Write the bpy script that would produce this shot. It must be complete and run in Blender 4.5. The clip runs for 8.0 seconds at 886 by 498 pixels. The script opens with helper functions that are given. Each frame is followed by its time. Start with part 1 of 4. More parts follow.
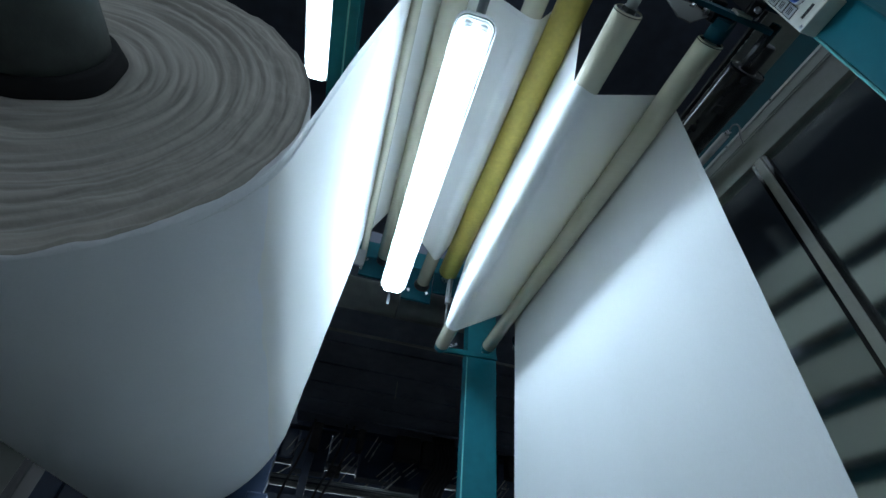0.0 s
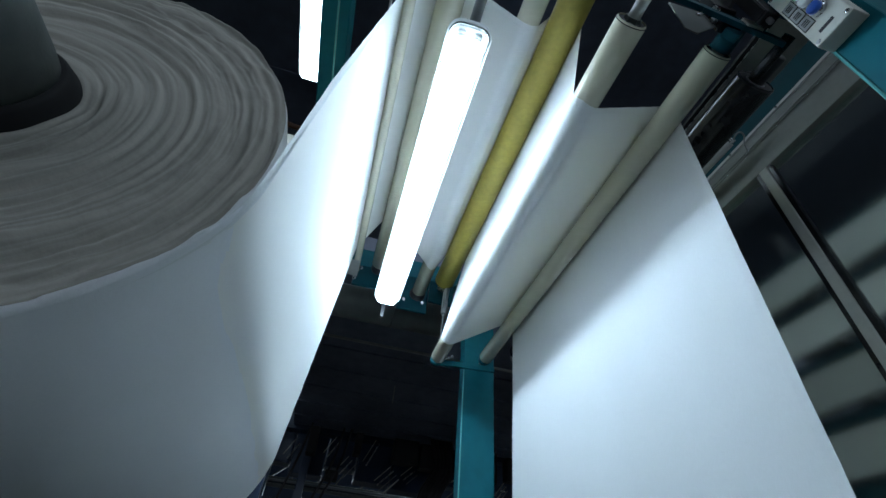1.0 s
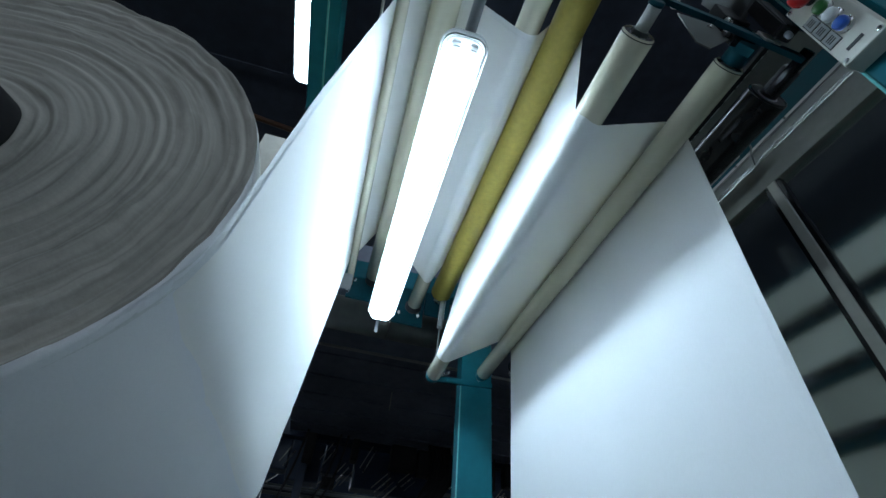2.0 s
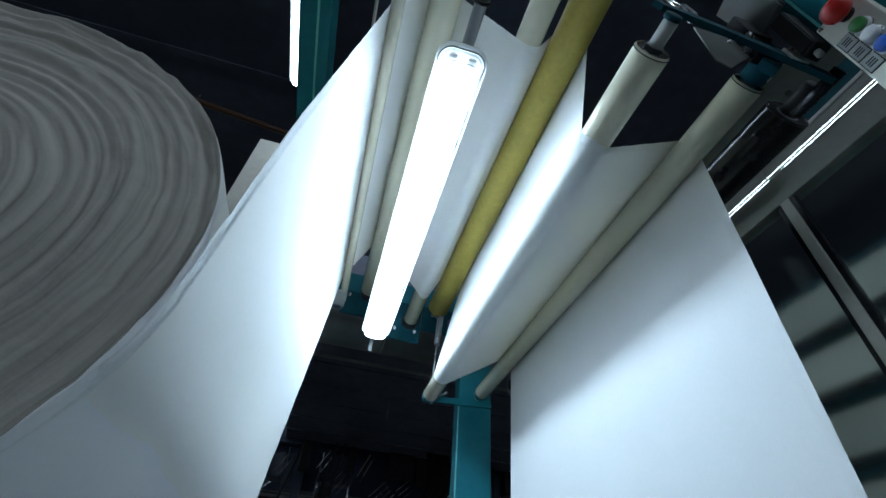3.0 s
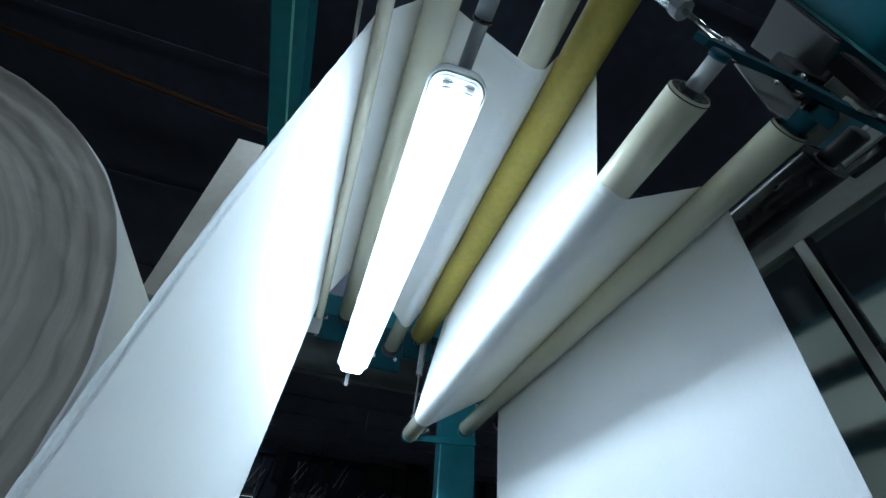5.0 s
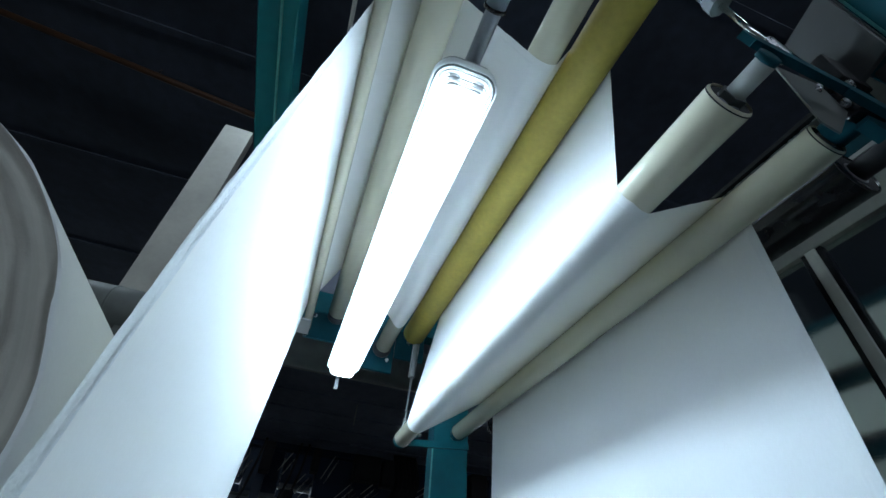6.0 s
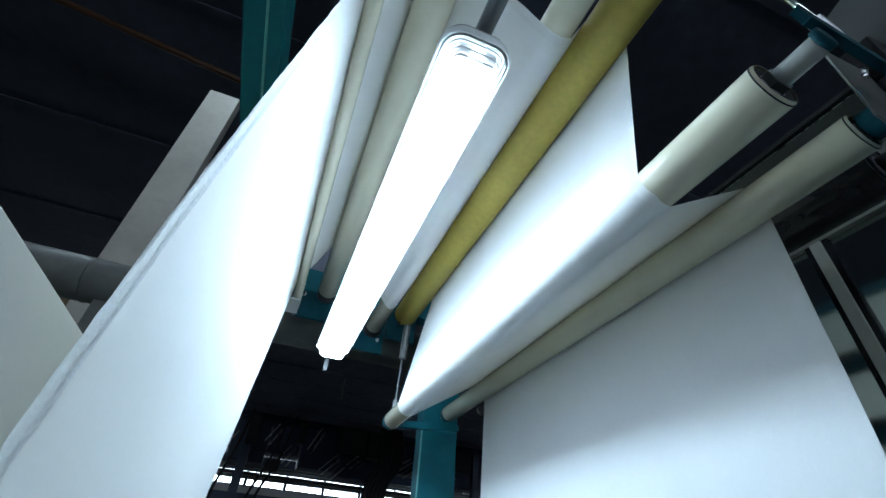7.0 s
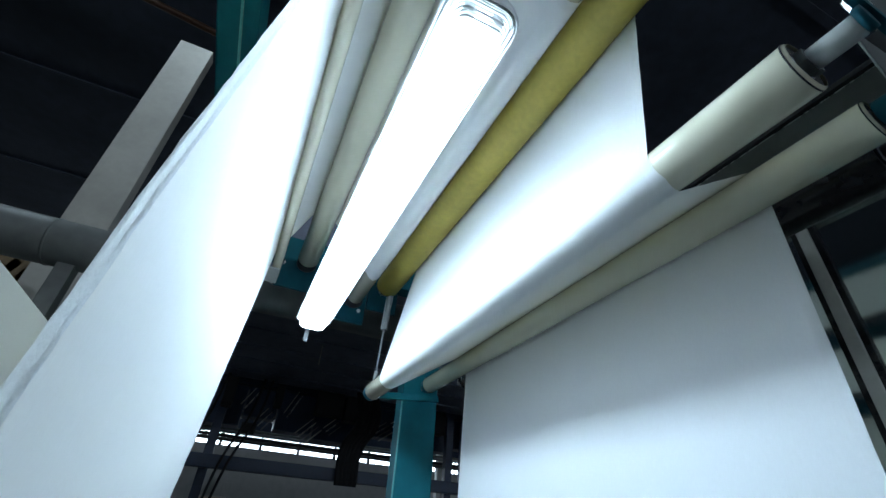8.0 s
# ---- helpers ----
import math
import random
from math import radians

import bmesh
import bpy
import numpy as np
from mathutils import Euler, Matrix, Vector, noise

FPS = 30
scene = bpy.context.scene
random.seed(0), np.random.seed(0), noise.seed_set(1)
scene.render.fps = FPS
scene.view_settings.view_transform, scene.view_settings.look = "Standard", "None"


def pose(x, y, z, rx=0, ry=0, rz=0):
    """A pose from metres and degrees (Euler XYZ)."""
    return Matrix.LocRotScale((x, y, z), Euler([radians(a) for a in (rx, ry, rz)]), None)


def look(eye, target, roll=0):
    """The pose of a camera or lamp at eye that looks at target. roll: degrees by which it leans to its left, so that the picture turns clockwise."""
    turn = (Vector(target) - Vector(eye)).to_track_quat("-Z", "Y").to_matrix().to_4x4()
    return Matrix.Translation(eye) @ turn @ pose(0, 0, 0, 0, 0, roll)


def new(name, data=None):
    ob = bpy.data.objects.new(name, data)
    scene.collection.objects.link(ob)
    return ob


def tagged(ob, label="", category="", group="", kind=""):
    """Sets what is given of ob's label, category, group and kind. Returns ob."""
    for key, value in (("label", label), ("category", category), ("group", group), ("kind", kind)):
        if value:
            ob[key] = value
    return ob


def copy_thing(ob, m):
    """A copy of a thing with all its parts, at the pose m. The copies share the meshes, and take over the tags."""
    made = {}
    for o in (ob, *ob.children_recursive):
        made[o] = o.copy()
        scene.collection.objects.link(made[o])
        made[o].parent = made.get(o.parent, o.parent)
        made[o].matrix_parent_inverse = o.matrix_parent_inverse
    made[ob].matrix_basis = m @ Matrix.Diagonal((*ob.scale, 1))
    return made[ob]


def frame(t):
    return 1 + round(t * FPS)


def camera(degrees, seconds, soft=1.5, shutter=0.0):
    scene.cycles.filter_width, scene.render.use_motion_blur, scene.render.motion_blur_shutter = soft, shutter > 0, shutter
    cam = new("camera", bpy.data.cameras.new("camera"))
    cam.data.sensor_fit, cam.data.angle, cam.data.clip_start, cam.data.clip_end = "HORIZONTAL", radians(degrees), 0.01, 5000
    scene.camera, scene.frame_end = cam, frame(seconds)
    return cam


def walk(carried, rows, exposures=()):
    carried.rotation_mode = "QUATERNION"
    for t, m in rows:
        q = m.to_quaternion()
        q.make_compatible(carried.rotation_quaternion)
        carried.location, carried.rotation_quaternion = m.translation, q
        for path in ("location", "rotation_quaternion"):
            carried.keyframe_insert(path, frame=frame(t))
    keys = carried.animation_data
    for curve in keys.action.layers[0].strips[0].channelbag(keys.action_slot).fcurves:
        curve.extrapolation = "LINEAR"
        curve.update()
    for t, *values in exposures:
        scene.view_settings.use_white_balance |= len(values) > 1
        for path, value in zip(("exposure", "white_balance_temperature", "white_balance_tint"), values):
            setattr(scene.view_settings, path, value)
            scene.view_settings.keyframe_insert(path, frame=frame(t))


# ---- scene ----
cam = camera(90.7, 8.0)
PATH = [
    (0, (0.368, 0.646, 0.66), (0.663, 2.107, 1.993), 6.0),
    (0.5, (0.371, 0.651, 0.702), (0.671, 2.111, 2.036), 5.8),
    (1, (0.378, 0.648, 0.761), (0.682, 2.114, 2.087), 5.6),
    (1.5, (0.382, 0.651, 0.813), (0.691, 2.116, 2.139), 5.4),
    (3, (0.393, 0.675, 0.989), (0.707, 2.135, 2.32), 5.3),
    (3.5, (0.392, 0.68, 1.046), (0.711, 2.138, 2.378), 5.1),
    (4, (0.395, 0.69, 1.11), (0.732, 2.144, 2.442), 5.0),
    (4.5, (0.39, 0.703, 1.161), (0.749, 2.149, 2.495), 5.0),
    (6, (0.359, 0.761, 1.305), (0.799, 2.22, 2.6), 4.6),
    (6.5, (0.35, 0.781, 1.339), (0.819, 2.264, 2.596), 4.7),
    (7, (0.342, 0.804, 1.367), (0.859, 2.311, 2.576), 4.7),
    (7.5, (0.332, 0.822, 1.388), (0.907, 2.348, 2.546), 4.6),
    (8, (0.321, 0.841, 1.409), (0.967, 2.385, 2.505), 4.2),
]
walk(cam, [(t, look(eye, target, roll)) for t, eye, target, roll in PATH], ((0, 0.31), (8, 0.31)))

# ---------------------------------------------------------------- layout
FLOOR = 0.30
NEAR, FAR = 1.150, 2.620          # edges of the roll
# edges of the running fabric at the roll, up the rise, and at the six rollers in turn, then at the floor
EDGE_NEAR = (1.142, 1.146, 1.208, 1.210, 1.211, 1.211, 1.185, 1.222, 1.222)
EDGE_FAR = (2.620, 2.620, 2.600, 2.575, 2.690, 2.660, 2.636, 2.636, 2.636)
ROLL_C, ROLL_R = (-0.217, 1.311), 0.411
TURN_RATE = 40.0                  # degrees a second, the roll unwinds
#            x      z      radius  near   far
ROLLERS = {
    "entry": (0.302, 2.375, 0.020, 1.02, 2.80),
    "top":   (0.442, 2.600, 0.054, 0.98, 2.97),
    "dip":   (0.728, 2.462, 0.043, 0.93, 2.99),
    "yellow": (0.880, 2.535, 0.063, 0.80, 2.92),
    "dancer": (0.871, 1.955, 0.041, 0.968, 2.87),
    "exit":  (1.191, 2.063, 0.041, 1.000, 2.965),
    "black": (1.405, 2.130, 0.060, 1.06, 2.95),
}

# ---------------------------------------------------------------- world and light
world = bpy.data.worlds.new("hall_air")
scene.world = world
world.use_nodes = True
world.node_tree.nodes["Background"].inputs[0].default_value = (0.55, 0.7, 0.85, 1)
world.node_tree.nodes["Background"].inputs[1].default_value = 0.02


def area(name, m, sx, sy, power, colour):
    d = bpy.data.lights.new(name, "AREA")
    d.shape, d.size, d.size_y, d.energy, d.color = "RECTANGLE", sx, sy, power, colour
    ob = new(name, d)
    ob.matrix_world = m
    return ob


# daylight through the high window bands; the south one is unseen, added as fill
area("fill_light_south", look((2.0, -13.8, 4.7), (2.0, 0, 2.6)), 26, 1.2, 14, (0.80, 0.95, 1.0))
area("window_light_north", look((2.0, 27.6, 4.6), (2.0, 0, 2.0)), 26, 0.8, 280, (0.66, 0.85, 1.0))

# ---------------------------------------------------------------- materials


def material(name, base, rough=0.5, metal=0.0, grain=0.0, scale=40.0, big=0.0, bigscale=3.0, bump=0.0, bumpscale=120.0,
             stretch=(1, 1, 1), emit=None, strength=0.0, coat=0.0, spec=0.5, island=0.0):
    m = bpy.data.materials.new(name)
    m.use_nodes = True
    nt = m.node_tree
    b = nt.nodes["Principled BSDF"]
    b.inputs["Roughness"].default_value = rough
    b.inputs["Metallic"].default_value = metal
    b.inputs["Coat Weight"].default_value = coat
    b.inputs["Specular IOR Level"].default_value = spec
    co = nt.nodes.new("ShaderNodeTexCoord")
    mp = nt.nodes.new("ShaderNodeMapping")
    mp.inputs["Scale"].default_value = stretch
    nt.links.new(co.outputs["Object"], mp.inputs[0])
    colour = nt.nodes.new("ShaderNodeRGB")
    colour.outputs[0].default_value = (*base, 1)
    out = colour.outputs[0]
    for amount, sc, det in ((big, bigscale, 3.0), (grain, scale, 6.0)):
        if not amount:
            continue
        n = nt.nodes.new("ShaderNodeTexNoise")
        n.inputs["Scale"].default_value, n.inputs["Detail"].default_value = sc, det
        nt.links.new(mp.outputs[0], n.inputs["Vector"])
        r = nt.nodes.new("ShaderNodeMapRange")
        r.inputs[1].default_value, r.inputs[2].default_value = 0.3, 0.7
        r.inputs[3].default_value, r.inputs[4].default_value = 1 - amount, 1 + amount * 0.6
        nt.links.new(n.outputs[0], r.inputs[0])
        mul = nt.nodes.new("ShaderNodeVectorMath")
        mul.operation = "SCALE"
        nt.links.new(out, mul.inputs[0])
        nt.links.new(r.outputs[0], mul.inputs["Scale"])
        out = mul.outputs[0]
        if amount == grain and rough > 0.12:
            rr = nt.nodes.new("ShaderNodeMapRange")
            rr.inputs[3].default_value, rr.inputs[4].default_value = max(0.03, rough - 0.1), min(1, rough + 0.1)
            nt.links.new(n.outputs[0], rr.inputs[0])
            nt.links.new(rr.outputs[0], b.inputs["Roughness"])
    if island:
        g = nt.nodes.new("ShaderNodeObjectInfo")
        r = nt.nodes.new("ShaderNodeMapRange")
        r.inputs[3].default_value, r.inputs[4].default_value = 1 - island, 1 + island
        nt.links.new(g.outputs["Random"], r.inputs[0])
        mul = nt.nodes.new("ShaderNodeVectorMath")
        mul.operation = "SCALE"
        nt.links.new(out, mul.inputs[0])
        nt.links.new(r.outputs[0], mul.inputs["Scale"])
        out = mul.outputs[0]
    nt.links.new(out, b.inputs["Base Color"])
    if bump:
        n = nt.nodes.new("ShaderNodeTexNoise")
        n.inputs["Scale"].default_value, n.inputs["Detail"].default_value = bumpscale, 4
        nt.links.new(mp.outputs[0], n.inputs["Vector"])
        bp = nt.nodes.new("ShaderNodeBump")
        bp.inputs["Strength"].default_value, bp.inputs["Distance"].default_value = bump, 0.004
        nt.links.new(n.outputs[0], bp.inputs["Height"])
        nt.links.new(bp.outputs[0], b.inputs["Normal"])
    if emit:
        b.inputs["Emission Color"].default_value = (*emit, 1)
        b.inputs["Emission Strength"].default_value = strength
    return m


FABRIC = material("woven_fabric", (0.86, 0.875, 0.89), 0.62, grain=0.02, scale=300, big=0.03, bigscale=2.5, bump=0.08, bumpscale=260, stretch=(1, 1, 0.3), spec=0.3)


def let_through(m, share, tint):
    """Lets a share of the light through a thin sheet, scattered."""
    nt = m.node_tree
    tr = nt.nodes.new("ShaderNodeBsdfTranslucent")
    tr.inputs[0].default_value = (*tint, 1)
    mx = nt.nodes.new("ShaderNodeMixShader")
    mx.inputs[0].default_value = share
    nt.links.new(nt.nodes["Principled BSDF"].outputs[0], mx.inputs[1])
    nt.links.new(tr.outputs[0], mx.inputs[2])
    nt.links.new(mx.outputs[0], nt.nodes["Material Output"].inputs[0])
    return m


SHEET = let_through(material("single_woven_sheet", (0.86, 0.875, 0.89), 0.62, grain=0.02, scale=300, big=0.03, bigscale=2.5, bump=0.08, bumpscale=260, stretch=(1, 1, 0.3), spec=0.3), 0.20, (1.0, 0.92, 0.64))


# shade of the wound layers painted into the roll ends as grey and dark rings
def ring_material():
    m = material("roll_end_shade_rings", (0.46, 0.48, 0.46), 0.9, bump=0.25, bumpscale=110)
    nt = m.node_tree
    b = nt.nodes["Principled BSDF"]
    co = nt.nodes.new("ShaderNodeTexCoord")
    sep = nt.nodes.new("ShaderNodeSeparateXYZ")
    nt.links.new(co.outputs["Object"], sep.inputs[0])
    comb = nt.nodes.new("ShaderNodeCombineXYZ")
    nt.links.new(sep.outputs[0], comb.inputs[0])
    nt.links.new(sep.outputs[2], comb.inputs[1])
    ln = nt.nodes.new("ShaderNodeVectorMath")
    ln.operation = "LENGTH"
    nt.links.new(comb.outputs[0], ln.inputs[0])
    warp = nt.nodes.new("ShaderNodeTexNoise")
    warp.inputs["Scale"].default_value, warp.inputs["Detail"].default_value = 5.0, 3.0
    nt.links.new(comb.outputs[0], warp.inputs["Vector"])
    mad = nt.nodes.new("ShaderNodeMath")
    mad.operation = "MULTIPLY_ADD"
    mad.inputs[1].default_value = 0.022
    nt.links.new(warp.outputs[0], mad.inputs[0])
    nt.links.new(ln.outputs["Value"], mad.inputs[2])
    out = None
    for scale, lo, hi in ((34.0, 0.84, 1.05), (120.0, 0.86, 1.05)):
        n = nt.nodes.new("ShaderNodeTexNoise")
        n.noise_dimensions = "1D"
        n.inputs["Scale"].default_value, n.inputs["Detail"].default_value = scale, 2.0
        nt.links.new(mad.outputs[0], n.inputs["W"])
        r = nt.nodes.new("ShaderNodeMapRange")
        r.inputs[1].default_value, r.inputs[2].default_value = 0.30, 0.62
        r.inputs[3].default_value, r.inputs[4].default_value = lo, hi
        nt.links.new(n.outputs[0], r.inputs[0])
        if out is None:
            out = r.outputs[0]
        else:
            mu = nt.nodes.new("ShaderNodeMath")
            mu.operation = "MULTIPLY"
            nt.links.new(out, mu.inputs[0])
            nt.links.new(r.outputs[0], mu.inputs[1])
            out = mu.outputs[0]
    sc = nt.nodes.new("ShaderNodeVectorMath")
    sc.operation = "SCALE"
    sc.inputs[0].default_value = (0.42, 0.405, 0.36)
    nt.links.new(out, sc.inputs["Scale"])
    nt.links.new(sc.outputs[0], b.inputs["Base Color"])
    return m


SELVAGE = material("woven_selvage", (0.79, 0.81, 0.805), 0.7, grain=0.05, scale=160, big=0.03, bigscale=12, bump=0.3, bumpscale=180)
RIB = material("shaded_plastic_rib", (0.42, 0.43, 0.43), 0.3, grain=0.05)
DECK = material("dusty_navy_sheet", (0.23, 0.255, 0.33), 0.7, grain=0.15, scale=9, big=0.3, bigscale=0.8)
TUBING = material("dull_steel_tube", (0.17, 0.18, 0.19), 0.3, metal=0.7)
WOOD = material("brown_plank", (0.16, 0.11, 0.055), 0.7, grain=0.25, scale=30, stretch=(1, 8, 8))
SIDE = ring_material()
ENAMEL = material("cream_roller_coating", (0.69, 0.65, 0.50), 0.09, big=0.07, bigscale=5, stretch=(1, 0.3, 1))
YELLOW = material("yellow_rubber_sleeve", (0.48, 0.38, 0.08), 0.55, grain=0.10, scale=50, big=0.10, bigscale=7, bump=0.15, bumpscale=60)
TEAL = material("teal_machine_enamel", (0.008, 0.130, 0.165), 0.48, grain=0.08, scale=25, big=0.14, bigscale=2.0, bump=0.06, bumpscale=150, spec=0.16)
# dark sheet colour, also TEAL's shaded copy for the arm and bearing plates
TEAL_DARK = material("dark_and_shaded_teal", (0.006, 0.062, 0.082), 0.6, grain=0.12, scale=20, big=0.2, bigscale=1.5, spec=0.1)
TEAL_PALE = material("pale_teal_edge", (0.10, 0.42, 0.42), 0.35, grain=0.15, scale=60)
STEEL = material("brushed_steel", (0.55, 0.56, 0.57), 0.28, metal=1.0, grain=0.10, scale=80, stretch=(1, 1, 0.1))
CHROME = material("polished_trim", (0.80, 0.81, 0.80), 0.06, metal=1.0)
FRAME = material("pale_grey_aluminium", (0.45, 0.455, 0.44), 0.5, spec=0.2, grain=0.06, scale=40, big=0.08, bigscale=3)
ALU = material("grey_aluminium", (0.22, 0.225, 0.215), 0.5, spec=0.2, grain=0.06, scale=40, big=0.08, bigscale=3)
BLACK = material("black_rubber", (0.012, 0.013, 0.016), 0.22, grain=0.2, scale=30)
DARK = material("dark_machine_paint", (0.02, 0.022, 0.026), 0.5, grain=0.25, scale=20, big=0.2, bigscale=3)
NAVY = material("navy_machine_paint", (0.012, 0.03, 0.07), 0.45, grain=0.15, scale=20, big=0.15, bigscale=2)
OLIVE = material("dark_olive_paint", (0.030, 0.040, 0.026), 0.55, grain=0.15, scale=15, big=0.2, bigscale=2)
SLATE = material("slate_grey_paint", (0.05, 0.053, 0.056), 0.55, grain=0.1, scale=18, big=0.12, bigscale=4)
GREY = material("grey_sheet_steel", (0.22, 0.23, 0.235), 0.5, grain=0.1, scale=18, big=0.12, bigscale=1.5)
PALE = material("pale_grey_paint", (0.46, 0.46, 0.45), 0.5, grain=0.06, scale=30, big=0.10, bigscale=3)
WHITE_PLATE = material("ivory_plate", (0.68, 0.67, 0.60), 0.4, grain=0.05, scale=60)
CORE = material("black_core_board", (0.008, 0.008, 0.010), 0.75, grain=0.2, scale=40)
HUB = material("grey_cast_hub", (0.10, 0.115, 0.11), 0.55, grain=0.2, scale=25, big=0.2, bigscale=8, bump=0.3, bumpscale=60)
CONCRETE = material("concrete_floor", (0.11, 0.11, 0.105), 0.7, grain=0.15, scale=12, big=0.2, bigscale=0.6, bump=0.1)
WALLPAINT = material("hall_wall_paint", (0.28, 0.29, 0.29), 0.8, grain=0.1, scale=6, big=0.2, bigscale=0.4)
ROOFING = material("dark_roof_sheet", (0.045, 0.054, 0.076), 0.9, grain=0.2, scale=5, big=0.35, bigscale=0.5, bump=0.5, bumpscale=2)
ORANGE = material("orange_pipe_paint", (0.06, 0.022, 0.006), 0.5, grain=0.1)
CARD = material("brown_paper", (0.22, 0.17, 0.135), 0.7, grain=0.12, scale=30, island=0.25)
RED = material("red_plastic", (0.55, 0.015, 0.012), 0.3, grain=0.05)
GREEN = material("green_plastic", (0.02, 0.16, 0.03), 0.3, grain=0.05)
BLUE = material("blue_plastic", (0.02, 0.10, 0.50), 0.3, grain=0.05)
WHITE = material("white_plastic", (0.75, 0.76, 0.76), 0.3, grain=0.04)
DUCT = material("dull_duct_sheet", (0.13, 0.135, 0.13), 0.4, grain=0.15, scale=14, big=0.2, bigscale=2, spec=0.3)
COLUMN = material("grey_column_paint", (0.38, 0.36, 0.32), 0.6, grain=0.06, scale=20, big=0.12, bigscale=2)
FROST = material("frosted_plastic", (0.9, 0.92, 0.92), 0.3)
let_through(FROST, 0.12, (0.9, 0.93, 0.93))
LABEL = material("grey_label_plate", (0.35, 0.36, 0.37), 0.4, grain=0.08)
INK = material("dark_print", (0.03, 0.03, 0.035), 0.6)
DIFFUSER = material("glowing_diffuser", (0.9, 0.9, 0.9), 0.3, emit=(0.74, 1.0, 1.22), strength=23.0)
HALL_GLOW = material("glowing_hall_diffuser", (0.9, 0.9, 0.9), 0.3, emit=(0.77, 1.0, 1.17), strength=14.0)
CAP = material("dark_end_cap", (0.26, 0.26, 0.28), 0.55, grain=0.15, scale=40)
TUBE = material("fluorescent_tube", (0.9, 0.9, 0.9), 0.3, emit=(0.80, 1.0, 1.14), strength=14.0)
PANE_GLOW = material("bright_window", (0.6, 0.65, 0.7), 0.4, emit=(0.70, 0.84, 1.0), strength=7.0)


def clear(name, tint, rough=0.02, spec=0.5):
    m = bpy.data.materials.new(name)
    m.use_nodes = True
    b = m.node_tree.nodes["Principled BSDF"]
    b.inputs["Base Color"].default_value = (*tint, 1)
    b.inputs["Transmission Weight"].default_value = 1.0
    b.inputs["Roughness"].default_value = rough
    b.inputs["IOR"].default_value = 1.45 if spec > 0.4 else 1.12
    return m


GLASS = clear("tinted_glass", (0.84, 0.92, 0.92), 0.24, 0.12)

# ---------------------------------------------------------------- mesh helpers


def part(name, bm, mat, parent=None, label="", smooth=False):
    me = bpy.data.meshes.new(name)
    bm.normal_update()
    for f in bm.faces:
        f.smooth = smooth
    bm.to_mesh(me)
    bm.free()
    me.materials.append(mat)
    ob = new(name, me)
    if parent is not None:
        ob.parent = parent
    if label:
        ob["label"] = label
    return ob


def thing(name, label, category, at=(0, 0, 0), group="", kind=""):
    ob = new(name)
    ob.location = at
    return tagged(ob, label, category, group, kind)


def box(x0, x1, y0, y1, z0, z1, bevel=0.0, bm=None):
    own = bm is None
    bm = bm or bmesh.new()
    r = bmesh.ops.create_cube(bm, size=1.0)
    for v in r["verts"]:
        v.co = ((x0 + x1) / 2 + v.co.x * (x1 - x0), (y0 + y1) / 2 + v.co.y * (y1 - y0), (z0 + z1) / 2 + v.co.z * (z1 - z0))
    if bevel and own:
        bmesh.ops.bevel(bm, geom=bm.edges[:], offset=bevel, segments=2, affect="EDGES", profile=0.6)
    return bm


def lathe(profile, segs=48, axis="Y", bm=None, at=(0, 0, 0)):
    """Turns a profile of (radius, along) pairs about an axis."""
    bm = bm or bmesh.new()
    rings = []
    for r, a in profile:
        ring = []
        for i in range(segs):
            t = 2 * math.pi * i / segs
            c, s = r * math.cos(t), r * math.sin(t)
            p = {"Y": (c, a, s), "X": (a, c, s), "Z": (c, s, a)}[axis]
            ring.append(bm.verts.new((p[0] + at[0], p[1] + at[1], p[2] + at[2])))
        rings.append(ring)
    for k in range(len(rings) - 1):
        for i in range(segs):
            j = (i + 1) % segs
            bm.faces.new((rings[k][i], rings[k][j], rings[k + 1][j], rings[k + 1][i]))
    for ring in (rings[0], rings[-1]):
        bm.faces.new(ring)
    bmesh.ops.recalc_face_normals(bm, faces=bm.faces[:])
    return bm


def rod(p, q, r, segs=16, bm=None):
    """A round bar from p to q."""
    bm = bm or bmesh.new()
    p, q = Vector(p), Vector(q)
    d = q - p
    m = Matrix.Translation((p + q) / 2) @ d.to_track_quat("Z", "Y").to_matrix().to_4x4()
    bmesh.ops.create_cone(bm, cap_ends=True, segments=segs, radius1=r, radius2=r, depth=d.length, matrix=m)
    return bm


def bar(p, q, w, t, side=(0, 1, 0), bm=None):
    """A flat bar from p to q, w wide across, t thick along side."""
    bm = bm or bmesh.new()
    p, q, s = Vector(p), Vector(q), Vector(side).normalized()
    d = (q - p).normalized()
    u = d.cross(s).normalized() * (w / 2)
    s = s * (t / 2)
    vs = [bm.verts.new(e + a * u + b * s) for e in (p, q) for a, b in ((-1, -1), (1, -1), (1, 1), (-1, 1))]
    for f in ((0, 1, 2, 3), (7, 6, 5, 4), (0, 4, 5, 1), (1, 5, 6, 2), (2, 6, 7, 3), (3, 7, 4, 0)):
        bm.faces.new([vs[i] for i in f])
    bmesh.ops.recalc_face_normals(bm, faces=bm.faces[:])
    return bm


def tube_curve(name, pts, r, mat, parent=None, label=""):
    cu = bpy.data.curves.new(name, "CURVE")
    cu.dimensions, cu.bevel_depth, cu.bevel_resolution, cu.resolution_u = "3D", r, 3, 8
    sp = cu.splines.new("BEZIER")
    sp.bezier_points.add(len(pts) - 1)
    for b, p in zip(sp.bezier_points, pts):
        b.co, b.handle_left_type, b.handle_right_type = p, "AUTO", "AUTO"
    cu.materials.append(mat)
    ob = new(name, cu)
    if parent is not None:
        ob.parent = parent
    if label:
        ob["label"] = label
    return ob


